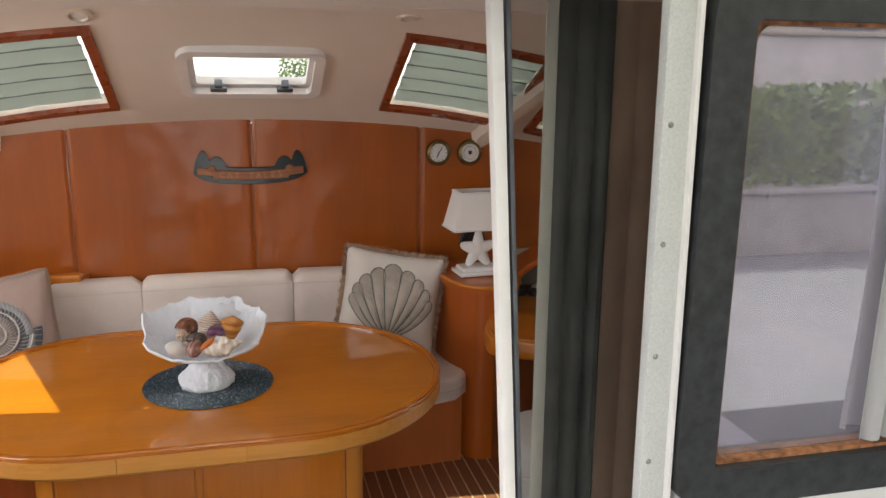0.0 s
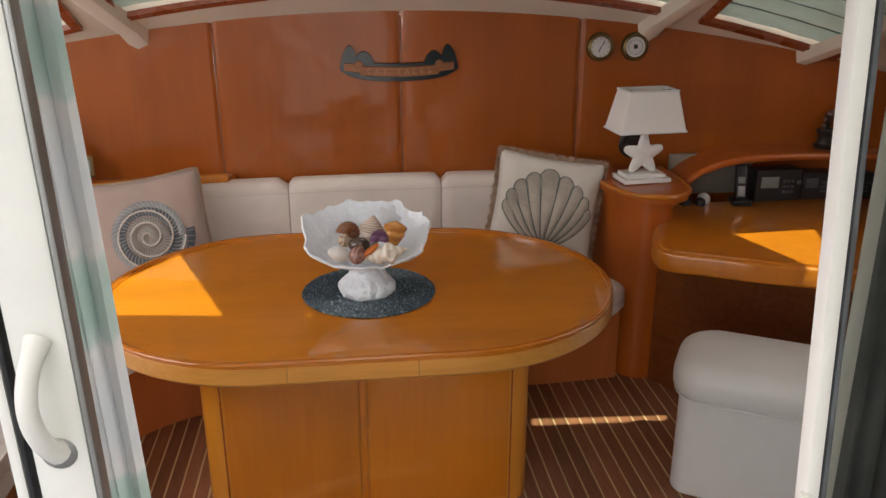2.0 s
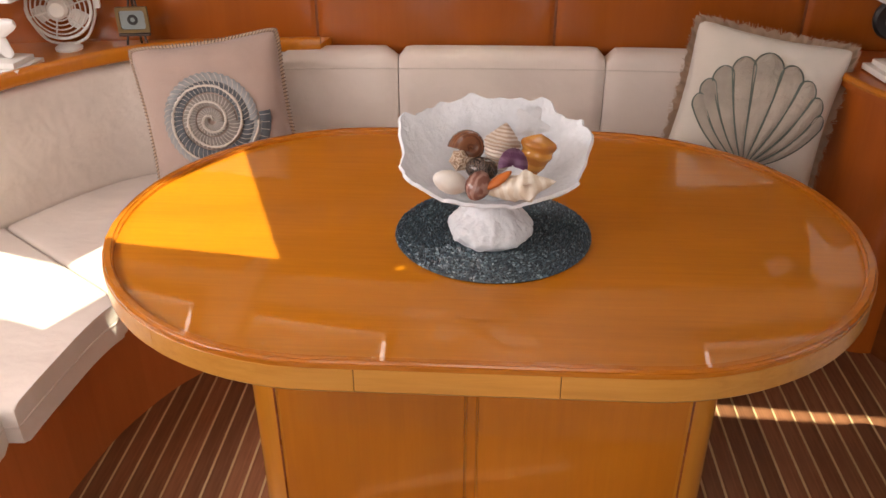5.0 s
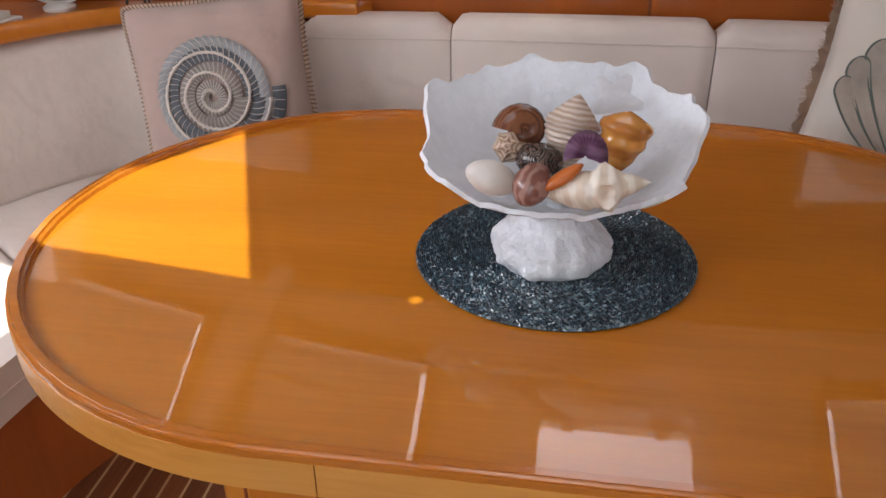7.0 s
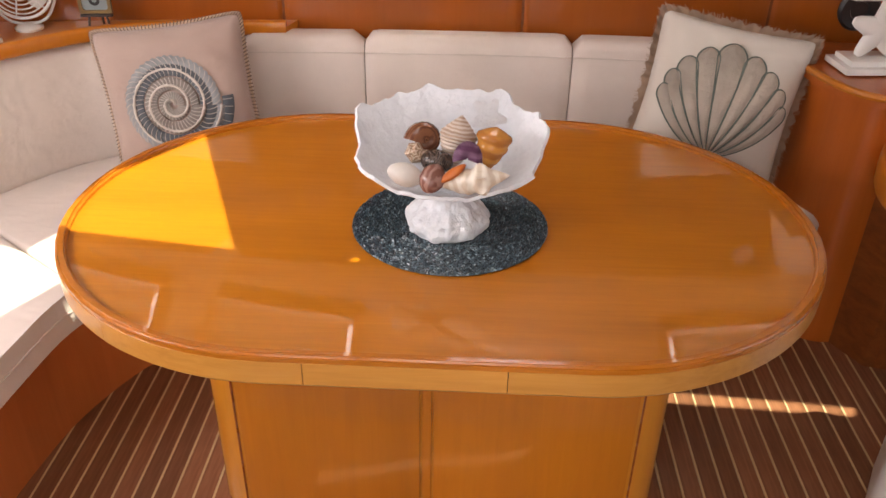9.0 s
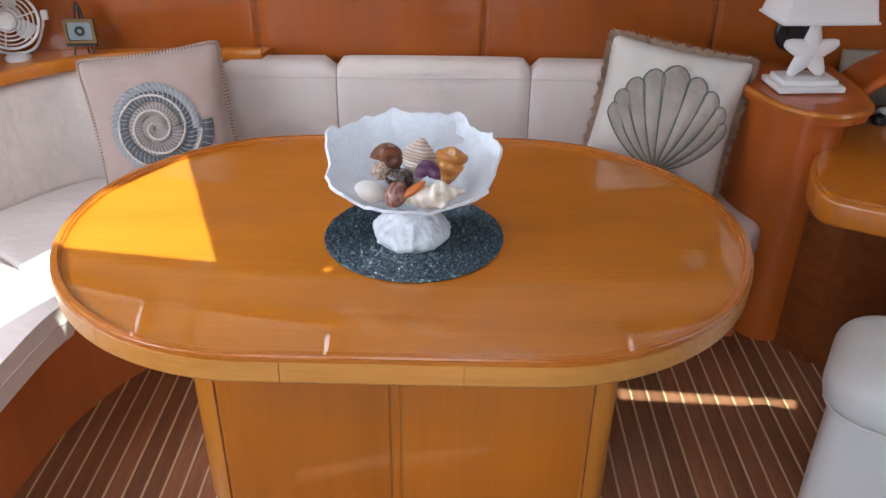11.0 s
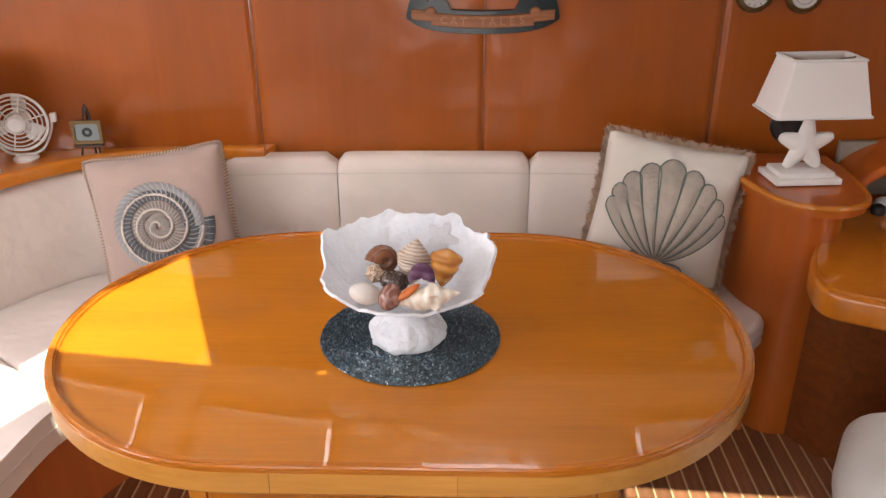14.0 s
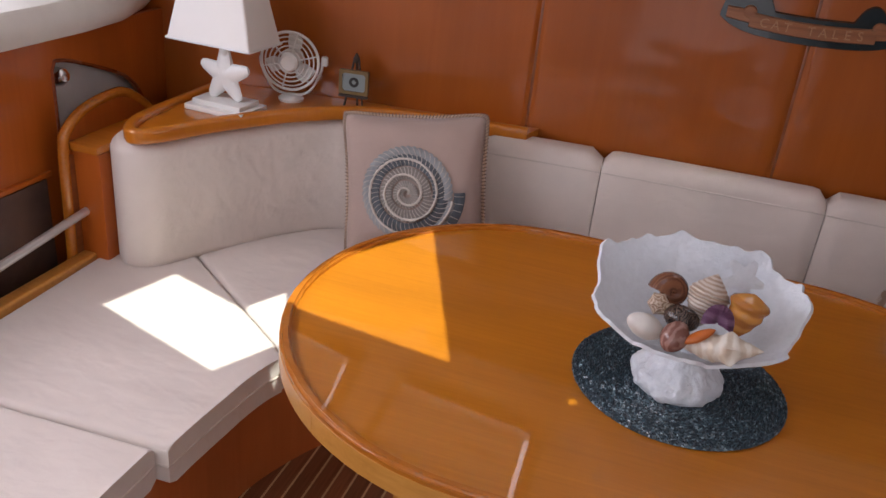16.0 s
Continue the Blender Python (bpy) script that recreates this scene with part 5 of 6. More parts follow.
# ---- scatter pillows ----
def pillow_shape(size, puff, dog):
    def front(u, v, side=1):
        """A point of the pillow's face; u, v run from -1 to 1."""
        edge = max((1 - abs(u) ** 2.6) * (1 - abs(v) ** 2.6), 0)
        corner = 1 - 0.045 * (u * v) ** 8
        x = size / 2 * u * (1 - dog * (1 - v * v) * u * u) * corner
        z = size / 2 * v * (1 - dog * (1 - u * u) * v * v) * corner
        wr = 0.006 * noise.noise(Vector((u * 2.3, v * 2.3, side * 3.0)))
        pull = max(0.0, abs(v) - 0.45) / 0.55
        wr += 0.0085 * pull * math.sin(11.0 * u + 3.0 * v * v + side) * (1 - abs(u))
        return Vector((x, -side * (puff * edge ** 0.5 + wr * edge ** 0.4), z))
    return front


def pillow(name, at, turn, size, label, cover, trim):
    """A square pillow standing with its face towards -y, edged with stitched cord or a ruffled fringe."""
    p = new(name)
    p.matrix_world = Matrix.Translation(at) @ Euler([radians(a) for a in turn]).to_matrix().to_4x4()
    tagged(p, label, "pillow", "scatter pillows")
    front = pillow_shape(size, 0.084, 0.075)
    b = bmesh.new()
    n = 32
    for side in (1, -1):
        g = [[b.verts.new(front(-1 + 2 * i / n, -1 + 2 * j / n, side)) for j in range(n + 1)] for i in range(n + 1)]
        for i in range(n):
            for j in range(n):
                b.faces.new((g[i][j], g[i + 1][j], g[i + 1][j + 1], g[i][j + 1]))
    bmesh.ops.remove_doubles(b, verts=b.verts, dist=0.0008)
    part("cover", b, cover, p, "", 60)
    edge = []
    for k in range(4):
        for j in range(44):
            t = -1 + 2 * j / 44
            u, v = ((t, -1), (1, t), (-t, 1), (-1, -t))[k]
            edge.append(front(u, v))
    rnd = random.Random(5)
    if trim == "cord":
        cord = part("cord", tube(edge, 0.0062, 8, True), M["fringe"], p, "tan corded edge")
        f = bmesh.new()
        for i in range(len(edge)):
            q, c = edge[i], edge[(i + 1) % len(edge)]
            out = Vector((q.x, 0, q.z)).normalized()
            m = (q + c) / 2
            tube([m - out * 0.008 + Vector((0, -0.005, 0)), m + Vector((0, -0.0072, 0)), m + out * 0.009], 0.0019, 5, False, f)
        part("stitching", f, M["dark_thread"], cord, "dark stitches round the cord")
    else:
        f = bmesh.new()
        rows = []
        for i in range(len(edge) * 2 + 1):
            q = edge[(i // 2) % len(edge)] if i % 2 == 0 else (edge[(i // 2) % len(edge)] + edge[(i // 2 + 1) % len(edge)]) / 2
            out = Vector((q.x, 0, q.z)).normalized()
            w = 0.020 + 0.004 * math.sin(i * 0.83) + rnd.uniform(-0.003, 0.003)
            sway = 0.006 * math.sin(i * 0.95) + rnd.uniform(-0.002, 0.002)
            rows.append([f.verts.new(q - out * 0.003), f.verts.new(q + out * w * 0.5 + Vector((0, sway * 0.6, 0))), f.verts.new(q + out * w + Vector((0, sway, 0)))])
        for r0, r1 in zip(rows, rows[1:]):
            for k in range(2):
                f.faces.new((r0[k], r0[k + 1], r1[k + 1], r1[k]))
        bmesh.ops.solidify(f, geom=f.faces[:], thickness=0.002)
        ruffle = part("fringe", f, M["fringe"], p, "ruffled tan fringe")
        t_ = bmesh.new()
        for i in range(len(edge)):
            q, c = edge[i], edge[(i + 1) % len(edge)]
            out = Vector((q.x, 0, q.z)).normalized()
            for k in range(2):
                m = q.lerp(c, k / 2) + out * 0.016
                tube([m, m + out * rnd.uniform(0.006, 0.014) + Vector((rnd.uniform(-0.004, 0.004), rnd.uniform(-0.006, 0.004), rnd.uniform(-0.004, 0.004)))], 0.0013, 4, False, t_, [1.2, 0.5])
        part("thread", t_, M["fringe"], ruffle)
    return p, front


cover1, cover2 = M["taupe"], M["pillow_white"]
p1, f1 = pillow("shell_pillow", (-0.795, 3.13, 0.690), (-14, -7.5, 6), 0.455, "taupe pillow with a blue-grey spiral ammonite applique, on the settee", cover1, "cord")
p2, f2 = pillow("shell_pillow", (0.806, 3.185, 0.712), (-13, 9.0, -8), 0.455, "ivory pillow with a grey-green scallop shell applique, on the settee", cover2, "ruffle")


def on(front, x, z, size=0.455, lift=0.004):
    q = front(max(-1, min(1, 2 * x / size)), max(-1, min(1, 2 * z / size)))
    return Vector((x, q.y - lift, z))


# ammonite: an outer ribbed ring, inner coils and fluffy cords
AX, AZ = 0.0, -0.008


def coil_point(a, r, lift):
    return on(f1, AX + 0.88 * r * math.cos(a), AZ + 0.88 * r * math.sin(a), 0.455, lift)


def coil_band(name, inner_r, outer_r, lift, mat, label, ribs, lobed=0.0, rib_mat=None):
    """One turn of the coil between two growing radii, its outer rim lobed between ribs laid across it."""
    b, rb = bmesh.new(), bmesh.new()
    n = 6 * (ribs or 20)
    rows = []
    for i in range(n + 1):
        u = i / n
        a = radians(-8) - 2 * math.pi * (1 - u)
        r0, r1 = inner_r(u), outer_r(u) + lobed * abs(math.sin(math.pi * u * ribs))
        rows.append([b.verts.new(coil_point(a, r0 + (r1 - r0) * k / 5, lift + 0.006 * math.sin(math.pi * (0.12 + 0.76 * k / 5)) - 0.002)) for k in range(6)])
    for p, q in zip(rows, rows[1:]):
        for k in range(5):
            b.faces.new((p[k], p[k + 1], q[k + 1], q[k]))
    o = part(name, b, mat, p1, label)
    if rib_mat:
        for i in range(ribs):
            u = i / ribs
            a = radians(-8) - 2 * math.pi * (1 - u)
            r0, r1 = inner_r(u), outer_r(u)
            tube([coil_point(a + 0.10 * (k / 5) ** 2, r0 + (r1 - r0) * k / 5, lift + 0.001 + 0.006 * math.sin(math.pi * (0.12 + 0.76 * k / 5)) - 0.002) for k in range(6)], 0.0012, 4, False, rb, [0.7, 0.8, 0.9, 1.1, 1.3, 1.5])
        part("stitching", rb, rib_mat, o, "pale stitched ribs")


coil_band("outer_coil", lambda u: 0.088 + 0.018 * u, lambda u: 0.128 + 0.014 * u, 0.005, M["ammonite"], "dark blue-grey embroidered coil", 46, 0.0, M["rib_thread"])
coil_band("coil_rim", lambda u: 0.124 + 0.014 * u, lambda u: 0.150 + 0.014 * u, 0.0045, M["ammonite_pale"], "pale blue-grey lobed rim of the coil", 46, 0.005, M["rib_thread"])
coil_band("inner_coil", lambda u: 0.044 + 0.016 * u, lambda u: 0.084 + 0.018 * u, 0.006, M["ammonite_inner"], "taupe and grey middle coil", 40, 0.0, M["rib_thread"])
coil_band("heart_coil", lambda u: 0.004 + 0.014 * u, lambda u: 0.038 + 0.018 * u, 0.007, M["ammonite_inner"], "taupe and grey inner coil", 28, 0.0, M["rib_thread"])
b, rb = bmesh.new(), bmesh.new()
rows = []
for i in range(13):
    a = radians(-46 + 4.0 * i)
    rows.append([b.verts.new(coil_point(a, 0.158 + 0.036 * k / 3, 0.003 + 0.005 * math.sin(math.pi * k / 3))) for k in range(4)])
    if i % 2:
        tube([coil_point(a, 0.160 + 0.030 * k / 3, 0.005 + 0.005 * math.sin(math.pi * k / 3)) for k in range(4)], 0.0012, 4, False, rb)
for p, q in zip(rows, rows[1:]):
    for k in range(3):
        b.faces.new((p[k], p[k + 1], q[k + 1], q[k]))
flap = part("mouth_flap", b, M["ammonite"], p1, "dark ribbed mouth of the ammonite")
part("stitching", rb, M["rib_thread"], flap)
rnd = random.Random(9)
ln = bmesh.new()
pts = [coil_point(radians(-8) - 2 * math.pi * 3.0 * (1 - i / 419), 0.006 + 0.150 * (i / 419) ** 1.12 + rnd.uniform(-0.001, 0.001), 0.0115) for i in range(420)]
tube(pts, 0.0040, 6, False, ln, [rnd.uniform(0.65, 1.25) for _ in pts])
part("coil_cord", ln, M["stitch"], p1, "fluffy white coil cord")

# scallop: nine rounded ribs fanning from a hinge, each as (angle, length, width)
SX, SZ = 0.000, -0.160
RIBS = ((135, 0.252, 0.042), (126, 0.278, 0.049), (116, 0.300, 0.060), (104.5, 0.316, 0.067), (92, 0.330, 0.083), (78.5, 0.314, 0.067), (67, 0.298, 0.057), (56, 0.280, 0.050), (46, 0.256, 0.042))
for k, (deg, L, wide) in enumerate(RIBS):
    b = bmesh.new()
    rows, rim_l, rim_r = [], [], []
    cap = wide * 0.55 / L
    for t in [(1 - cap) * i / 14 for i in range(14)] + [1 - cap + cap * math.sin(radians(90 * i / 9)) for i in range(10)]:
        d = 0.012 + (L - 0.012) * t
        w = 0.004 + (wide - 0.004) * (t / (1 - cap)) ** 0.9 if t < 1 - cap else wide * math.sqrt(max(0.004, 1 - ((t - 1 + cap) / cap) ** 2))
        bend = radians(deg) - 0.42 * (k - 4) / 4 * (1 - t)
        ca, sa = math.cos(bend), math.sin(bend)
        row = []
        for j in range(5):
            o = (j / 4 - 0.5) * w
            row.append(b.verts.new(on(f2, SX + d * ca - o * sa, SZ + d * sa + o * ca, 0.455, 0.003 + 0.007 * math.sin(math.pi * j / 4))))
        rows.append(row)
        rim_l.append(row[0].co + Vector((0, -0.001, 0)))
        rim_r.append(row[4].co + Vector((0, -0.001, 0)))
    for p, q in zip(rows, rows[1:]):
        for j in range(4):
            b.faces.new((p[j], p[j + 1], q[j + 1], q[j]))
    rb = part("scallop_rib", b, M["scallop"], p2, "grey-green sequinned rib" if k == 0 else "")
    part("cord", tube(rim_l + rim_r[::-1], 0.0024, 6), M["green_cord"], rb)
for side, drop in ((-1, 0.006), (1, -0.016)):
    b = bmesh.new()
    c0 = (SX + side * 0.048, SZ + drop)
    cen = b.verts.new(on(f2, *c0, 0.455, 0.010))
    ring_pts = [on(f2, c0[0] + 0.046 * math.cos(q), c0[1] + 0.022 * math.sin(q), 0.455, 0.003) for q in [2 * math.pi * i / 18 for i in range(18)]]
    ringv = [b.verts.new(q) for q in ring_pts]
    for i in range(18):
        b.faces.new((cen, ringv[i], ringv[(i + 1) % 18]))
    lobe = part("hinge_lobe", b, M["scallop"], p2)
    part("cord", tube(ring_pts, 0.0020, 5, True), M["green_cord"], lobe)

# ---- placemat ----
mat_ob = thing("placemat", 0.039, 2.42, 0.690, 0, "round dark blue-green beaded placemat on the table", "placemat")
part("disc", lathe([(0, 0), (0.214, 0), (0.216, 0.002), (0.214, 0.004), (0, 0.004)], 72), M["mat_base"], mat_ob)
beads = bmesh.new()
verts, faces = [], []
rnd = random.Random(4)
for ring_i in range(62):
    r = 0.006 + 0.00342 * ring_i
    n = max(6, int(2 * math.pi * r / 0.0066))
    for k in range(n):
        a = 2 * math.pi * (k + 0.5 * (ring_i % 2)) / n + rnd.uniform(-0.1, 0.1) / n
        cx, cy = r * math.cos(a), r * math.sin(a)
        tw = a + rnd.uniform(-0.5, 0.5)
        tx, ty = -math.sin(tw), math.cos(tw)
        h, h2 = 0.0062 + rnd.uniform(-0.0018, 0.0018), 0.0062 + rnd.uniform(-0.0018, 0.0018)
        base = len(verts)
        for du, dv, z in ((-0.0030, -0.0017, 0.003), (0.0030, -0.0017, 0.003), (0.0030, 0.0017, 0.003), (-0.0030, 0.0017, 0.003), (-0.0022, rnd.uniform(-0.001, 0.001), h), (0.0022, rnd.uniform(-0.001, 0.001), h2)):
            verts.append((cx + tx * du - ty * dv, cy + ty * du + tx * dv, z))
        faces += [tuple(base + q for q in f) for f in ((0, 1, 5, 4), (1, 2, 5), (2, 3, 4, 5), (3, 0, 4))]
me = bpy.data.meshes.new("beading")
me.from_pydata(verts, [], faces)
me.materials.append(M["beads"])
bo = new("beading", me)
bo.parent = mat_ob
bo["kind"], bo["label"] = "stuff", "glittering dark teal glass beads"

# ---- coral bowl with shells ----
BX, BY, BZ = 0.033, 2.405, 0.696
bowl = thing("pedestal_bowl", BX, BY, BZ, 0, "white coral-textured pedestal bowl with a ruffled rim, on the placemat", "bowl")


def rim(a, fold=1.0):
    """The bowl's rim: a squared oval, higher at the back, with ruffles."""
    ca, sa = math.cos(a), math.sin(a)
    ruff = 0.70 * math.sin(7 * a + 0.6) + 0.42 * math.sin(11 * a + 2.0) + 0.30 * math.sin(19 * a) + 0.16 * math.sin(33 * a + 1.0)
    ruff *= fold
    rx, ry = 0.200 + 0.007 * ruff, 0.128 + 0.006 * ruff
    x = rx * math.copysign(abs(ca) ** 0.78, ca)
    y = ry * math.copysign(abs(sa) ** 0.78, sa)
    z = 0.205 + (0.060 if sa > 0 else 0.078) * math.copysign(abs(sa) ** 0.8, sa) + 0.007 * ruff
    return x, y + 0.008, z


b = bmesh.new()
NA, NR = 192, 18
rings = []
for j in range(NR + 1):
    t = j / NR
    row = []
    for i in range(NA):
        a = 2 * math.pi * i / NA
        x1, y1, z1 = rim(a, t ** 4)
        s = 0.14 + 0.86 * t ** 0.72
        zz = 0.100 + (z1 - 0.100) * t ** 1.75
        lump = 0.004 * noise.noise(Vector((x1 * s * 30, y1 * s * 30, zz * 30))) + 0.002 * noise.noise(Vector((x1 * s * 90, y1 * s * 90, zz * 90))) + 0.006 * math.sin(5 * a + 0.6) * t ** 3
        row.append(b.verts.new((x1 * s * (1 + lump * 2), y1 * s * (1 + lump * 2), zz + lump)))
    rings.append(row)
for p, q in zip(rings, rings[1:]):
    for i in range(NA):
        b.faces.new((p[i], p[(i + 1) % NA], q[(i + 1) % NA], q[i]))
b.faces.new(rings[0][::-1])
bmesh.ops.recalc_face_normals(b, faces=b.faces)
bmesh.ops.solidify(b, geom=b.faces[:], thickness=0.007)
part("dish", b, M["coral"], bowl, "", 60)
b = lathe([(0, 0.0), (0.080, 0.0), (0.089, 0.008), (0.091, 0.018), (0.089, 0.028), (0.083, 0.038), (0.074, 0.047), (0.066, 0.056), (0.058, 0.066), (0.053, 0.077), (0.050, 0.088), (0.051, 0.098), (0.055, 0.108), (0.060, 0.118), (0, 0.118)], 72)
bmesh.ops.subdivide_edges(b, edges=b.edges[:], cuts=1, use_grid_fill=True)
for v in b.verts:
    if v.co.z > 0.002:
        d = Vector((v.co.x, v.co.y, 0))
        k = 0.010 * noise.noise(v.co * 26) + 0.006 * noise.noise(v.co * 60 + Vector((3, 1, 2))) + 0.0025 * noise.noise(v.co * 170)
        if d.length > 0.01:
            v.co += d.normalized() * k
part("foot", b, M["coral"], bowl, "", 60)


def whorl(r, height, turns, grow, fat, flare=1.0, n=12, steps=18, spikes=0):
    """A coiled shell: a tube that spirals down from its tip and widens."""
    b = bmesh.new()
    pts, rad = [], []
    total = int(turns * steps)
    for i in range(total + 1):
        t = i / total
        s = grow ** (turns * (t - 1))
        a = 2 * math.pi * turns * t
        pts.append(Vector((r * s * math.cos(a), r * s * math.sin(a), -height * s)))
        bumpy = 1 + (0.28 if spikes and i % max(1, steps // spikes) == 0 and t > 0.45 else 0)
        rad.append(fat * s * bumpy * (flare if i > total - 3 else 1))
    tube(pts, 1.0, n, False, b, rad)
    return b


def shell_thing(name, bm, at, turn, mat, label, stretch=(1, 1, 1)):
    s = thing(name, *at, 0, label, "seashell", "seashells in the bowl")
    s.rotation_euler = [radians(q) for q in turn]
    bmesh.ops.transform(bm, matrix=Matrix.Diagonal((*stretch, 1)), verts=bm.verts)
    part("shell", bm, mat, s, "", 60)
    return s


def pebble(stretch, sub=3, point=0.0, radius=0.03):
    """A smooth egg-like shell, drawn to a point at its +x end."""
    b = bmesh.new()
    bmesh.ops.create_icosphere(b, subdivisions=sub, radius=radius)
    for v in b.verts:
        q = 1 - point * max(0.0, v.co.x / radius) ** 2 - 0.5 * point * max(0.0, -v.co.x / radius) ** 2
        v.co.y, v.co.z = v.co.y * q, v.co.z * q
    bmesh.ops.transform(b, matrix=Matrix.Diagonal((*stretch, 1)), verts=b.verts)
    return b


def spired(length, wide, ribs, spikes=0, lip=0.0, spire=0.45):
    """A spindle-shaped shell along z: body whorl below, stepped spire above, with ribs round it and knobs on the shoulder."""
    b = bmesh.new()
    rings = []
    n, m = 30, 44
    for i in range(m + 1):
        t = i / m
        body = math.sin(math.pi * min(1.0, t / (2 * (1 - spire)))) ** 0.8 if t < 1 - spire else ((1 - t) / spire) ** 0.85
        step = 0.06 * math.cos(2 * math.pi * ribs * t)
        row = []
        for k in range(n):
            a = 2 * math.pi * k / n
            r = wide * max(0.02, body) * (1 + step * body)
            if spikes and abs(t - (1 - spire)) < 0.10:
                r *= 1 + 0.55 * max(0.0, math.cos(spikes * a)) ** 6 * (1 - abs(t - (1 - spire)) / 0.10)
            r *= 1 + lip * max(0.0, math.cos(a)) ** 4 * max(0.0, 1 - abs(t - 0.35) / 0.35)
            row.append(b.verts.new((r * math.cos(a), r * math.sin(a), length * (t - 0.45))))
        rings.append(row)
    for p, q in zip(rings, rings[1:]):
        for k in range(n):
            b.faces.new((p[k], p[(k + 1) % n], q[(k + 1) % n], q[k]))
    b.faces.new(rings[0][::-1])
    b.faces.new(rings[-1])
    return b


shell_thing("moon_snail", whorl(0.016, 0.016, 3.5, 2.0, 0.025), (-0.012, 2.385, 0.906), (66, 0, 15), M["shell_brown"], "glossy brown moon snail shell with a dark mouth", (1.12, 1.12, 1.12))
shell_thing("turban_shell", whorl(0.010, 0.022, 4, 1.7, 0.0135, 1.0, 12, 18, 6), (-0.034, 2.338, 0.900), (68, -14, 0), M["shell_tan"], "small knobbly tan turban shell", (1.15, 1.15, 1.15))
shell_thing("dark_cowrie", pebble((1.15, 0.85, 0.80)), (0.012, 2.335, 0.882), (10, 0, -20), M["shell_dark"], "dark speckled cowrie shell")
shell_thing("olive_shell", pebble((1.10, 0.86, 0.86), 3, 0.25), (0.006, 2.290, 0.866), (0, -38, 62), M["shell_pink"], "pinkish brown polished cone shell")
shell_thing("egg_cowrie", pebble((1.35, 0.85, 0.80), 3, 0.35), (-0.048, 2.302, 0.866), (0, 24, 20), M["shell_white"], "smooth white egg cowrie shell")
shell_thing("tun_shell", spired(0.112, 0.038, 13, 0, 0.1, 0.34), (0.050, 2.385, 0.898), (-14, 10, 0), M["shell_stripe"], "ribbed cream and brown striped triton shell")
b = bmesh.new()
rows = []
for i in range(57):
    q = i / 56
    a = radians(-105 + 210 * q)
    ridge = 0.5 + 0.5 * math.cos(2 * math.pi * 16 * q)
    rows.append([b.verts.new((0.030 * t * math.sin(a), -0.014 * math.sin(math.pi * min(1, t * 0.9)) - 0.0016 * ridge * t, (0.036 + 0.001 * ridge) * t * math.cos(a))) for t in (0.06, 0.25, 0.45, 0.65, 0.85, 1.0)])
for p, q in zip(rows, rows[1:]):
    for k in range(5):
        b.faces.new((p[k], p[k + 1], q[k + 1], q[k]))
bmesh.ops.solidify(b, geom=b.faces[:], thickness=0.002)
shell_thing("scallop_shell", b, (0.073, 2.318, 0.896), (-30, 10, 6), M["shell_purple"], "purple ribbed cockle shell")
shell_thing("whelk_shell", spired(0.092, 0.036, 4, 0, 0.0, 0.16), (0.122, 2.372, 0.892), (-12, 10, 0), M["shell_orange"], "banded orange and brown tun shell")
shell_thing("conch_shell", spired(0.150, 0.025, 7, 6, 0.40, 0.36), (0.078, 2.286, 0.866), (12, 78, 8), M["shell_cream"], "cream spiny conch shell lying on its side")
shell_thing("shell_fragment", pebble((1.25, 0.45, 0.34), 2, 0.3, 0.026), (0.046, 2.282, 0.882), (10, -34, 14), M["shell_flame"], "bright orange shell fragment")
shell_thing("dried_starfish", star_mesh(0.043, 0.12), (0.114, 2.462, 0.930), (-38, 30, 0), M["coral"], "thin dried white starfish against the bowl's side", (1, 0.6, 1))

# ---- rug ----
rug = thing("woven_rug", 0.62, 1.60, 0.006, 1.6, "blue ribbed cotton rug with white motifs and fringed ends", "rug")
b = bmesh.new()
rows = []
nx = 300
for i in range(nx + 1):
    x = -1.16 + 2.32 * i / nx
    zz = 0.0075 if i % 2 else 0.0045
    rows.append([b.verts.new((x, y + 0.002 * math.sin(i * 0.7), h)) for y, h in ((-0.30, 0.0), (-0.30, zz), (0.0, zz), (0.30, zz), (0.30, 0.0))])
for p, q in zip(rows, rows[1:]):
    for k in range(5):
        b.faces.new((p[k], p[(k + 1) % 5], q[(k + 1) % 5], q[k]))
part("weave", b, M["rug"], rug)
rnd = random.Random(2)
for s in (-1, 1):
    f = bmesh.new()
    for k in range(40):
        y = -0.295 + 0.59 * k / 39
        q = Vector((s * 1.158, y, 0.004))
        for m in range(3):
            tip = q + Vector((s * rnd.uniform(0.03, 0.055), rnd.uniform(-0.014, 0.014), rnd.uniform(-0.001, 0.006)))
            tube([q, (q + tip) / 2 + Vector((0, 0, 0.004)), tip], 0.0022, 4, False, f)
    part("fringe", f, M["white_cloth"], rug, "white knotted fringe")
bor = bmesh.new()
tube([(-1.155 + 2.31 * i / 120, 0.2995 + 0.002 * math.sin(i * 1.3), 0.006) for i in range(121)], 0.0032, 6, False, bor)
part("selvedge", bor, M["rug_edge"], rug, "pale blue selvedge cord")
for k in range(11):
    m = bmesh.new()
    x, y = -0.98 + 0.195 * k, 0.235 + 0.02 * (k % 2)
    for j in range(5):
        a = radians(72 * j + 15 * k)
        tube([(x, y, 0.0085), (x + 0.035 * math.cos(a), y + 0.028 * math.sin(a), 0.0085)], 0.0028, 4, False, m, [1.2, 0.5])
    part("star_motif", m, M["white_cloth"], rug)

# ---- outside, seen through the openings and in reflections ----
house = thing("white_house", 4.0, 34.0, -1.0, 0, "white waterside house with a shallow roof", "house")
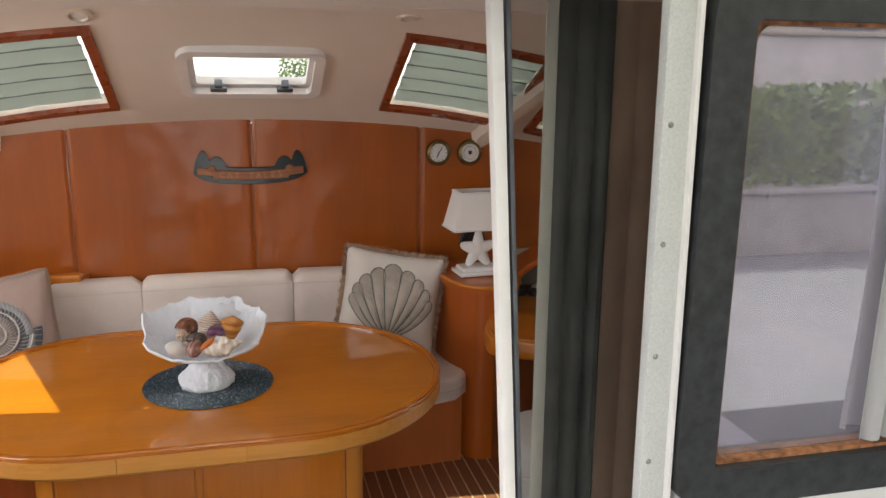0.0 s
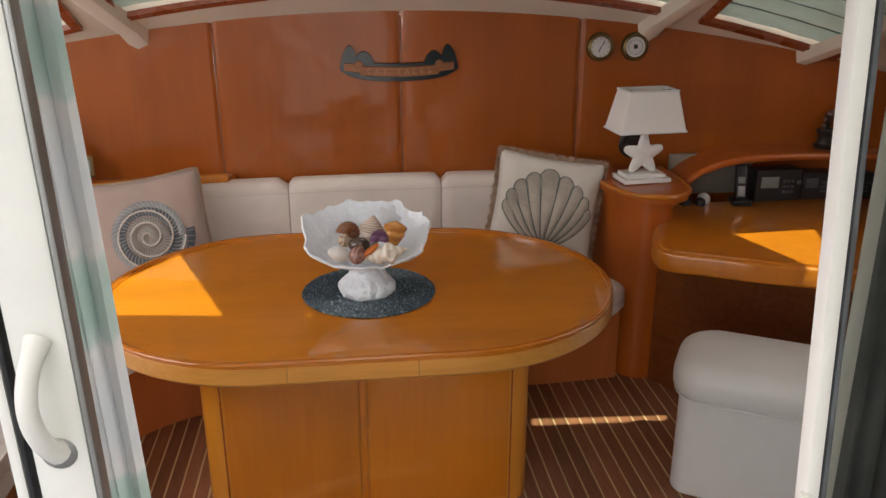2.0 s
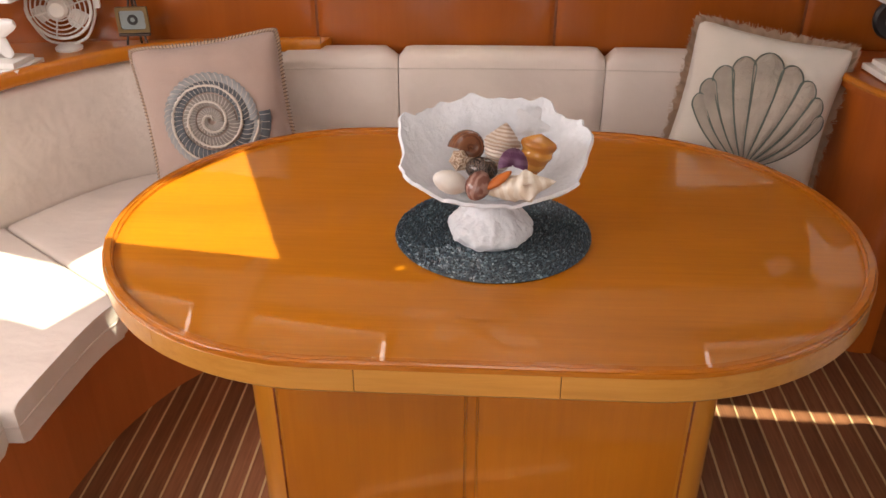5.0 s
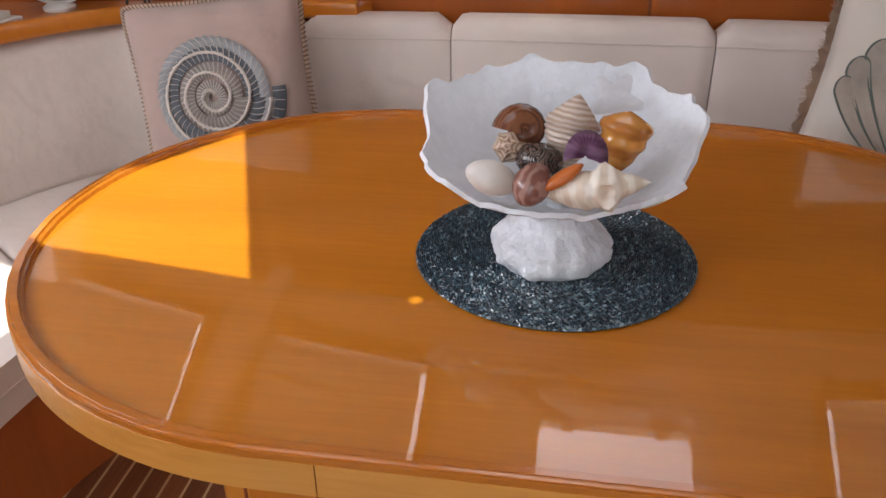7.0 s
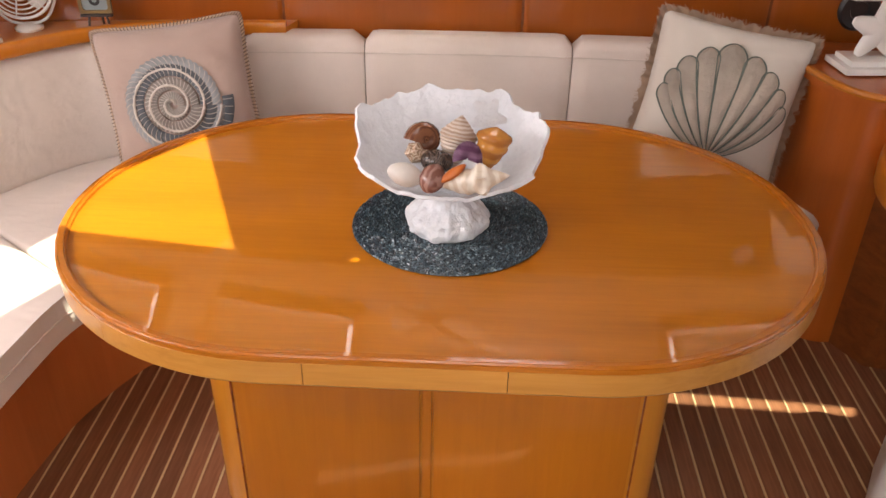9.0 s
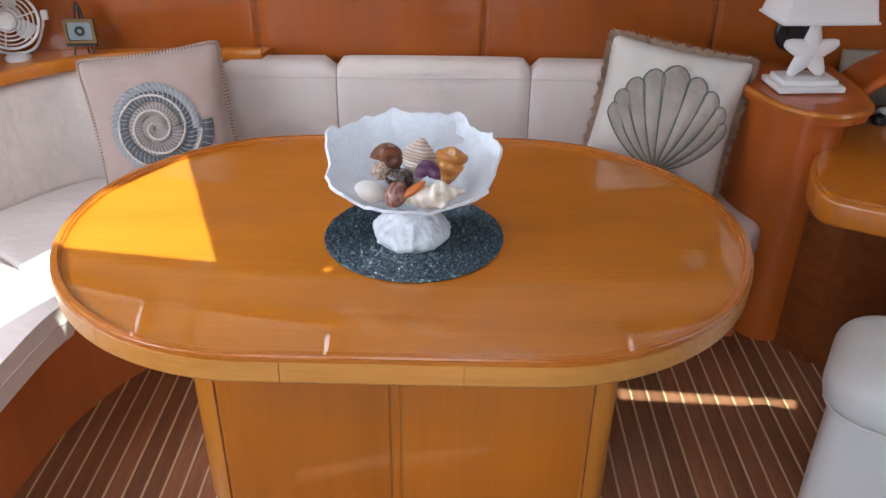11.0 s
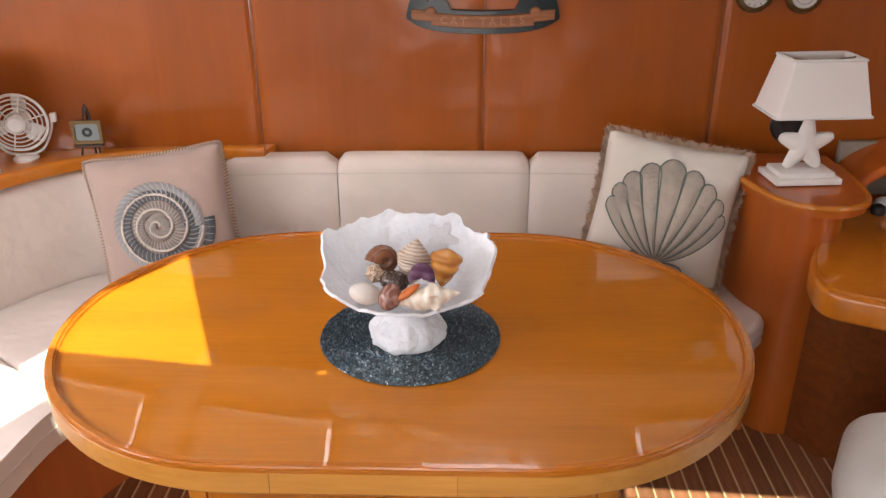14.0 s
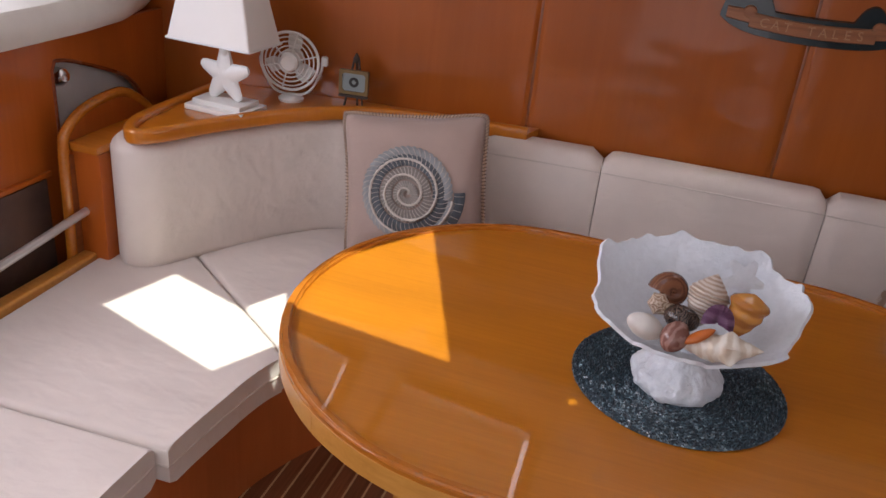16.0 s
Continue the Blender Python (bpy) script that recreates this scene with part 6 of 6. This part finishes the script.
part("wall", box(16, 6, 4.2, (0, 0, 2.1), 0.02), M["white"], house)
part("roof", prism([(-8.4, -3.4), (8.4, -3.4), (8.4, 3.4), (-8.4, 3.4)], 4.2, 4.6, 0.1), M["rust"], house)
for k in (0, 4):
    w = part("window", box(1.2, 0.1, 1.3, (-6 + 3 * k, -3.02, 2.4), 0.02), M["grey"], house)
    part("sill", box(1.4, 0.2, 0.08, (-6 + 3 * k, -3.08, 1.72), 0.02), M["white"], w)
quay = thing("quayside_house", 14.0, -16.0, -1.0, 0, "pale tan quayside house with dark windows", "house")
part("wall", box(14, 6, 5.4, (0, 0, 2.7), 0.02), M["cubby_lining"], quay)
part("roof", prism([(-7.4, -3.4), (7.4, -3.4), (7.4, 3.4), (-7.4, 3.4)], 5.4, 5.9, 0.1), M["rust"], quay)
for k in range(4):
    part("window", box(1.3, 0.1, 1.3, (-5 + 3.2 * k, 3.02, 3.6), 0.02), M["grey"], quay)


def leaves(name, x0, x1, y, z0, z1, deep, count, seed, label, category):
    rnd = random.Random(seed)
    verts, faces = [], []
    for _ in range(count):
        x = rnd.uniform(x0, x1)
        top = z1 + 0.35 * noise.noise(Vector((x * 0.9, seed, 0)))
        c = Vector((x, y + rnd.uniform(-deep, deep), z0 + (top - z0) * rnd.random() ** 0.8))
        u = Vector((rnd.gauss(0, 1), rnd.gauss(0, 1), rnd.gauss(0, 1))).normalized()
        v = u.orthogonal().normalized()
        s = rnd.uniform(0.06, 0.13)
        k = len(verts)
        verts += [c - u * s, c + v * s * 0.4, c + u * s, c - v * s * 0.4]
        faces.append((k, k + 1, k + 2, k + 3))
    me = bpy.data.meshes.new(name)
    me.from_pydata(verts, [], faces)
    me.materials.append(M["leaf"])
    return tagged(new(name, me), label, category, "", "stuff")


leaves("hedge", 2.5, 13.0, -7.5, 0.15, 1.50, 0.5, 9000, 3, "clipped green hedge along the quay", "hedge")
leaves("shrub", 1.6, 3.6, 28.0, -1.0, 3.2, 0.9, 3000, 5, "leafy green shrub before the white house", "shrub")
planter = thing("planter_wall", 7.75, -7.5, -0.55, 0, "low pale concrete planter wall under the hedge", "wall")
part("wall", box(11.0, 1.0, 0.80, (0, 0, 0.40), 0.03), M["planter"], planter)
part("coping", box(11.2, 1.16, 0.07, (0, 0, 0.82), 0.02), M["planter"], planter)
boundary = thing("boundary_wall", 7.0, -9.6, -0.55, 0, "pale rendered boundary wall behind the hedge", "wall")
part("wall", box(14.0, 0.25, 2.75, (0, 0, 1.375), 0.02), M["render_wall"], boundary)
part("coping", box(14.2, 0.36, 0.08, (0, 0, 2.78), 0.02), M["cubby_lining"], boundary)
quayside = bmesh.new()
box(60, 22, 0.6, (10, -14, -0.85), 0.05, (0, 0, 0), quayside)
structure("pavement", quayside, plain("quay_concrete", (0.13, 0.125, 0.135), 0.8, 0, 0.15, 2, 0.3), "pale concrete quay behind the boat", "pavement")

# ---- sole: teak planks and holly strips ----
PITCH = 0.05
planks = thing("floor_planking", 0, 0, 0, 0, "teak sole planks with pale holly strips between", "floor", "", "structure")
plank_mesh, strip_mesh = bmesh.new(), bmesh.new()
box(PITCH - 0.0062, 2.9, 0.018, (0, 2.18, -0.009), 0.0006, (0, 0, 0), plank_mesh, 1)
box(0.0058, 2.9, 0.018, (0, 2.18, -0.0092), 0.0004, (0, 0, 0), strip_mesh, 1)
first = part("plank", plank_mesh, M["teak"], planks, "", 0)
first_strip = part("holly_strip", strip_mesh, M["holly"], planks, "", 0)
first.location.x, first_strip.location.x = -0.277 + PITCH / 2, -0.277
for k in range(-38, 57):
    if k == 0:
        continue
    wider = max(0, k - 8) * 0.0022
    for ob, x in ((first, -0.277 + PITCH * (k + 0.5) + wider), (first_strip, -0.277 + PITCH * k + wider)):
        c = new(ob.name.split(".")[0], ob.data)
        c.parent = planks
        c.location.x = x
        if ob is first and k >= 8:
            c.scale.x = 1.049
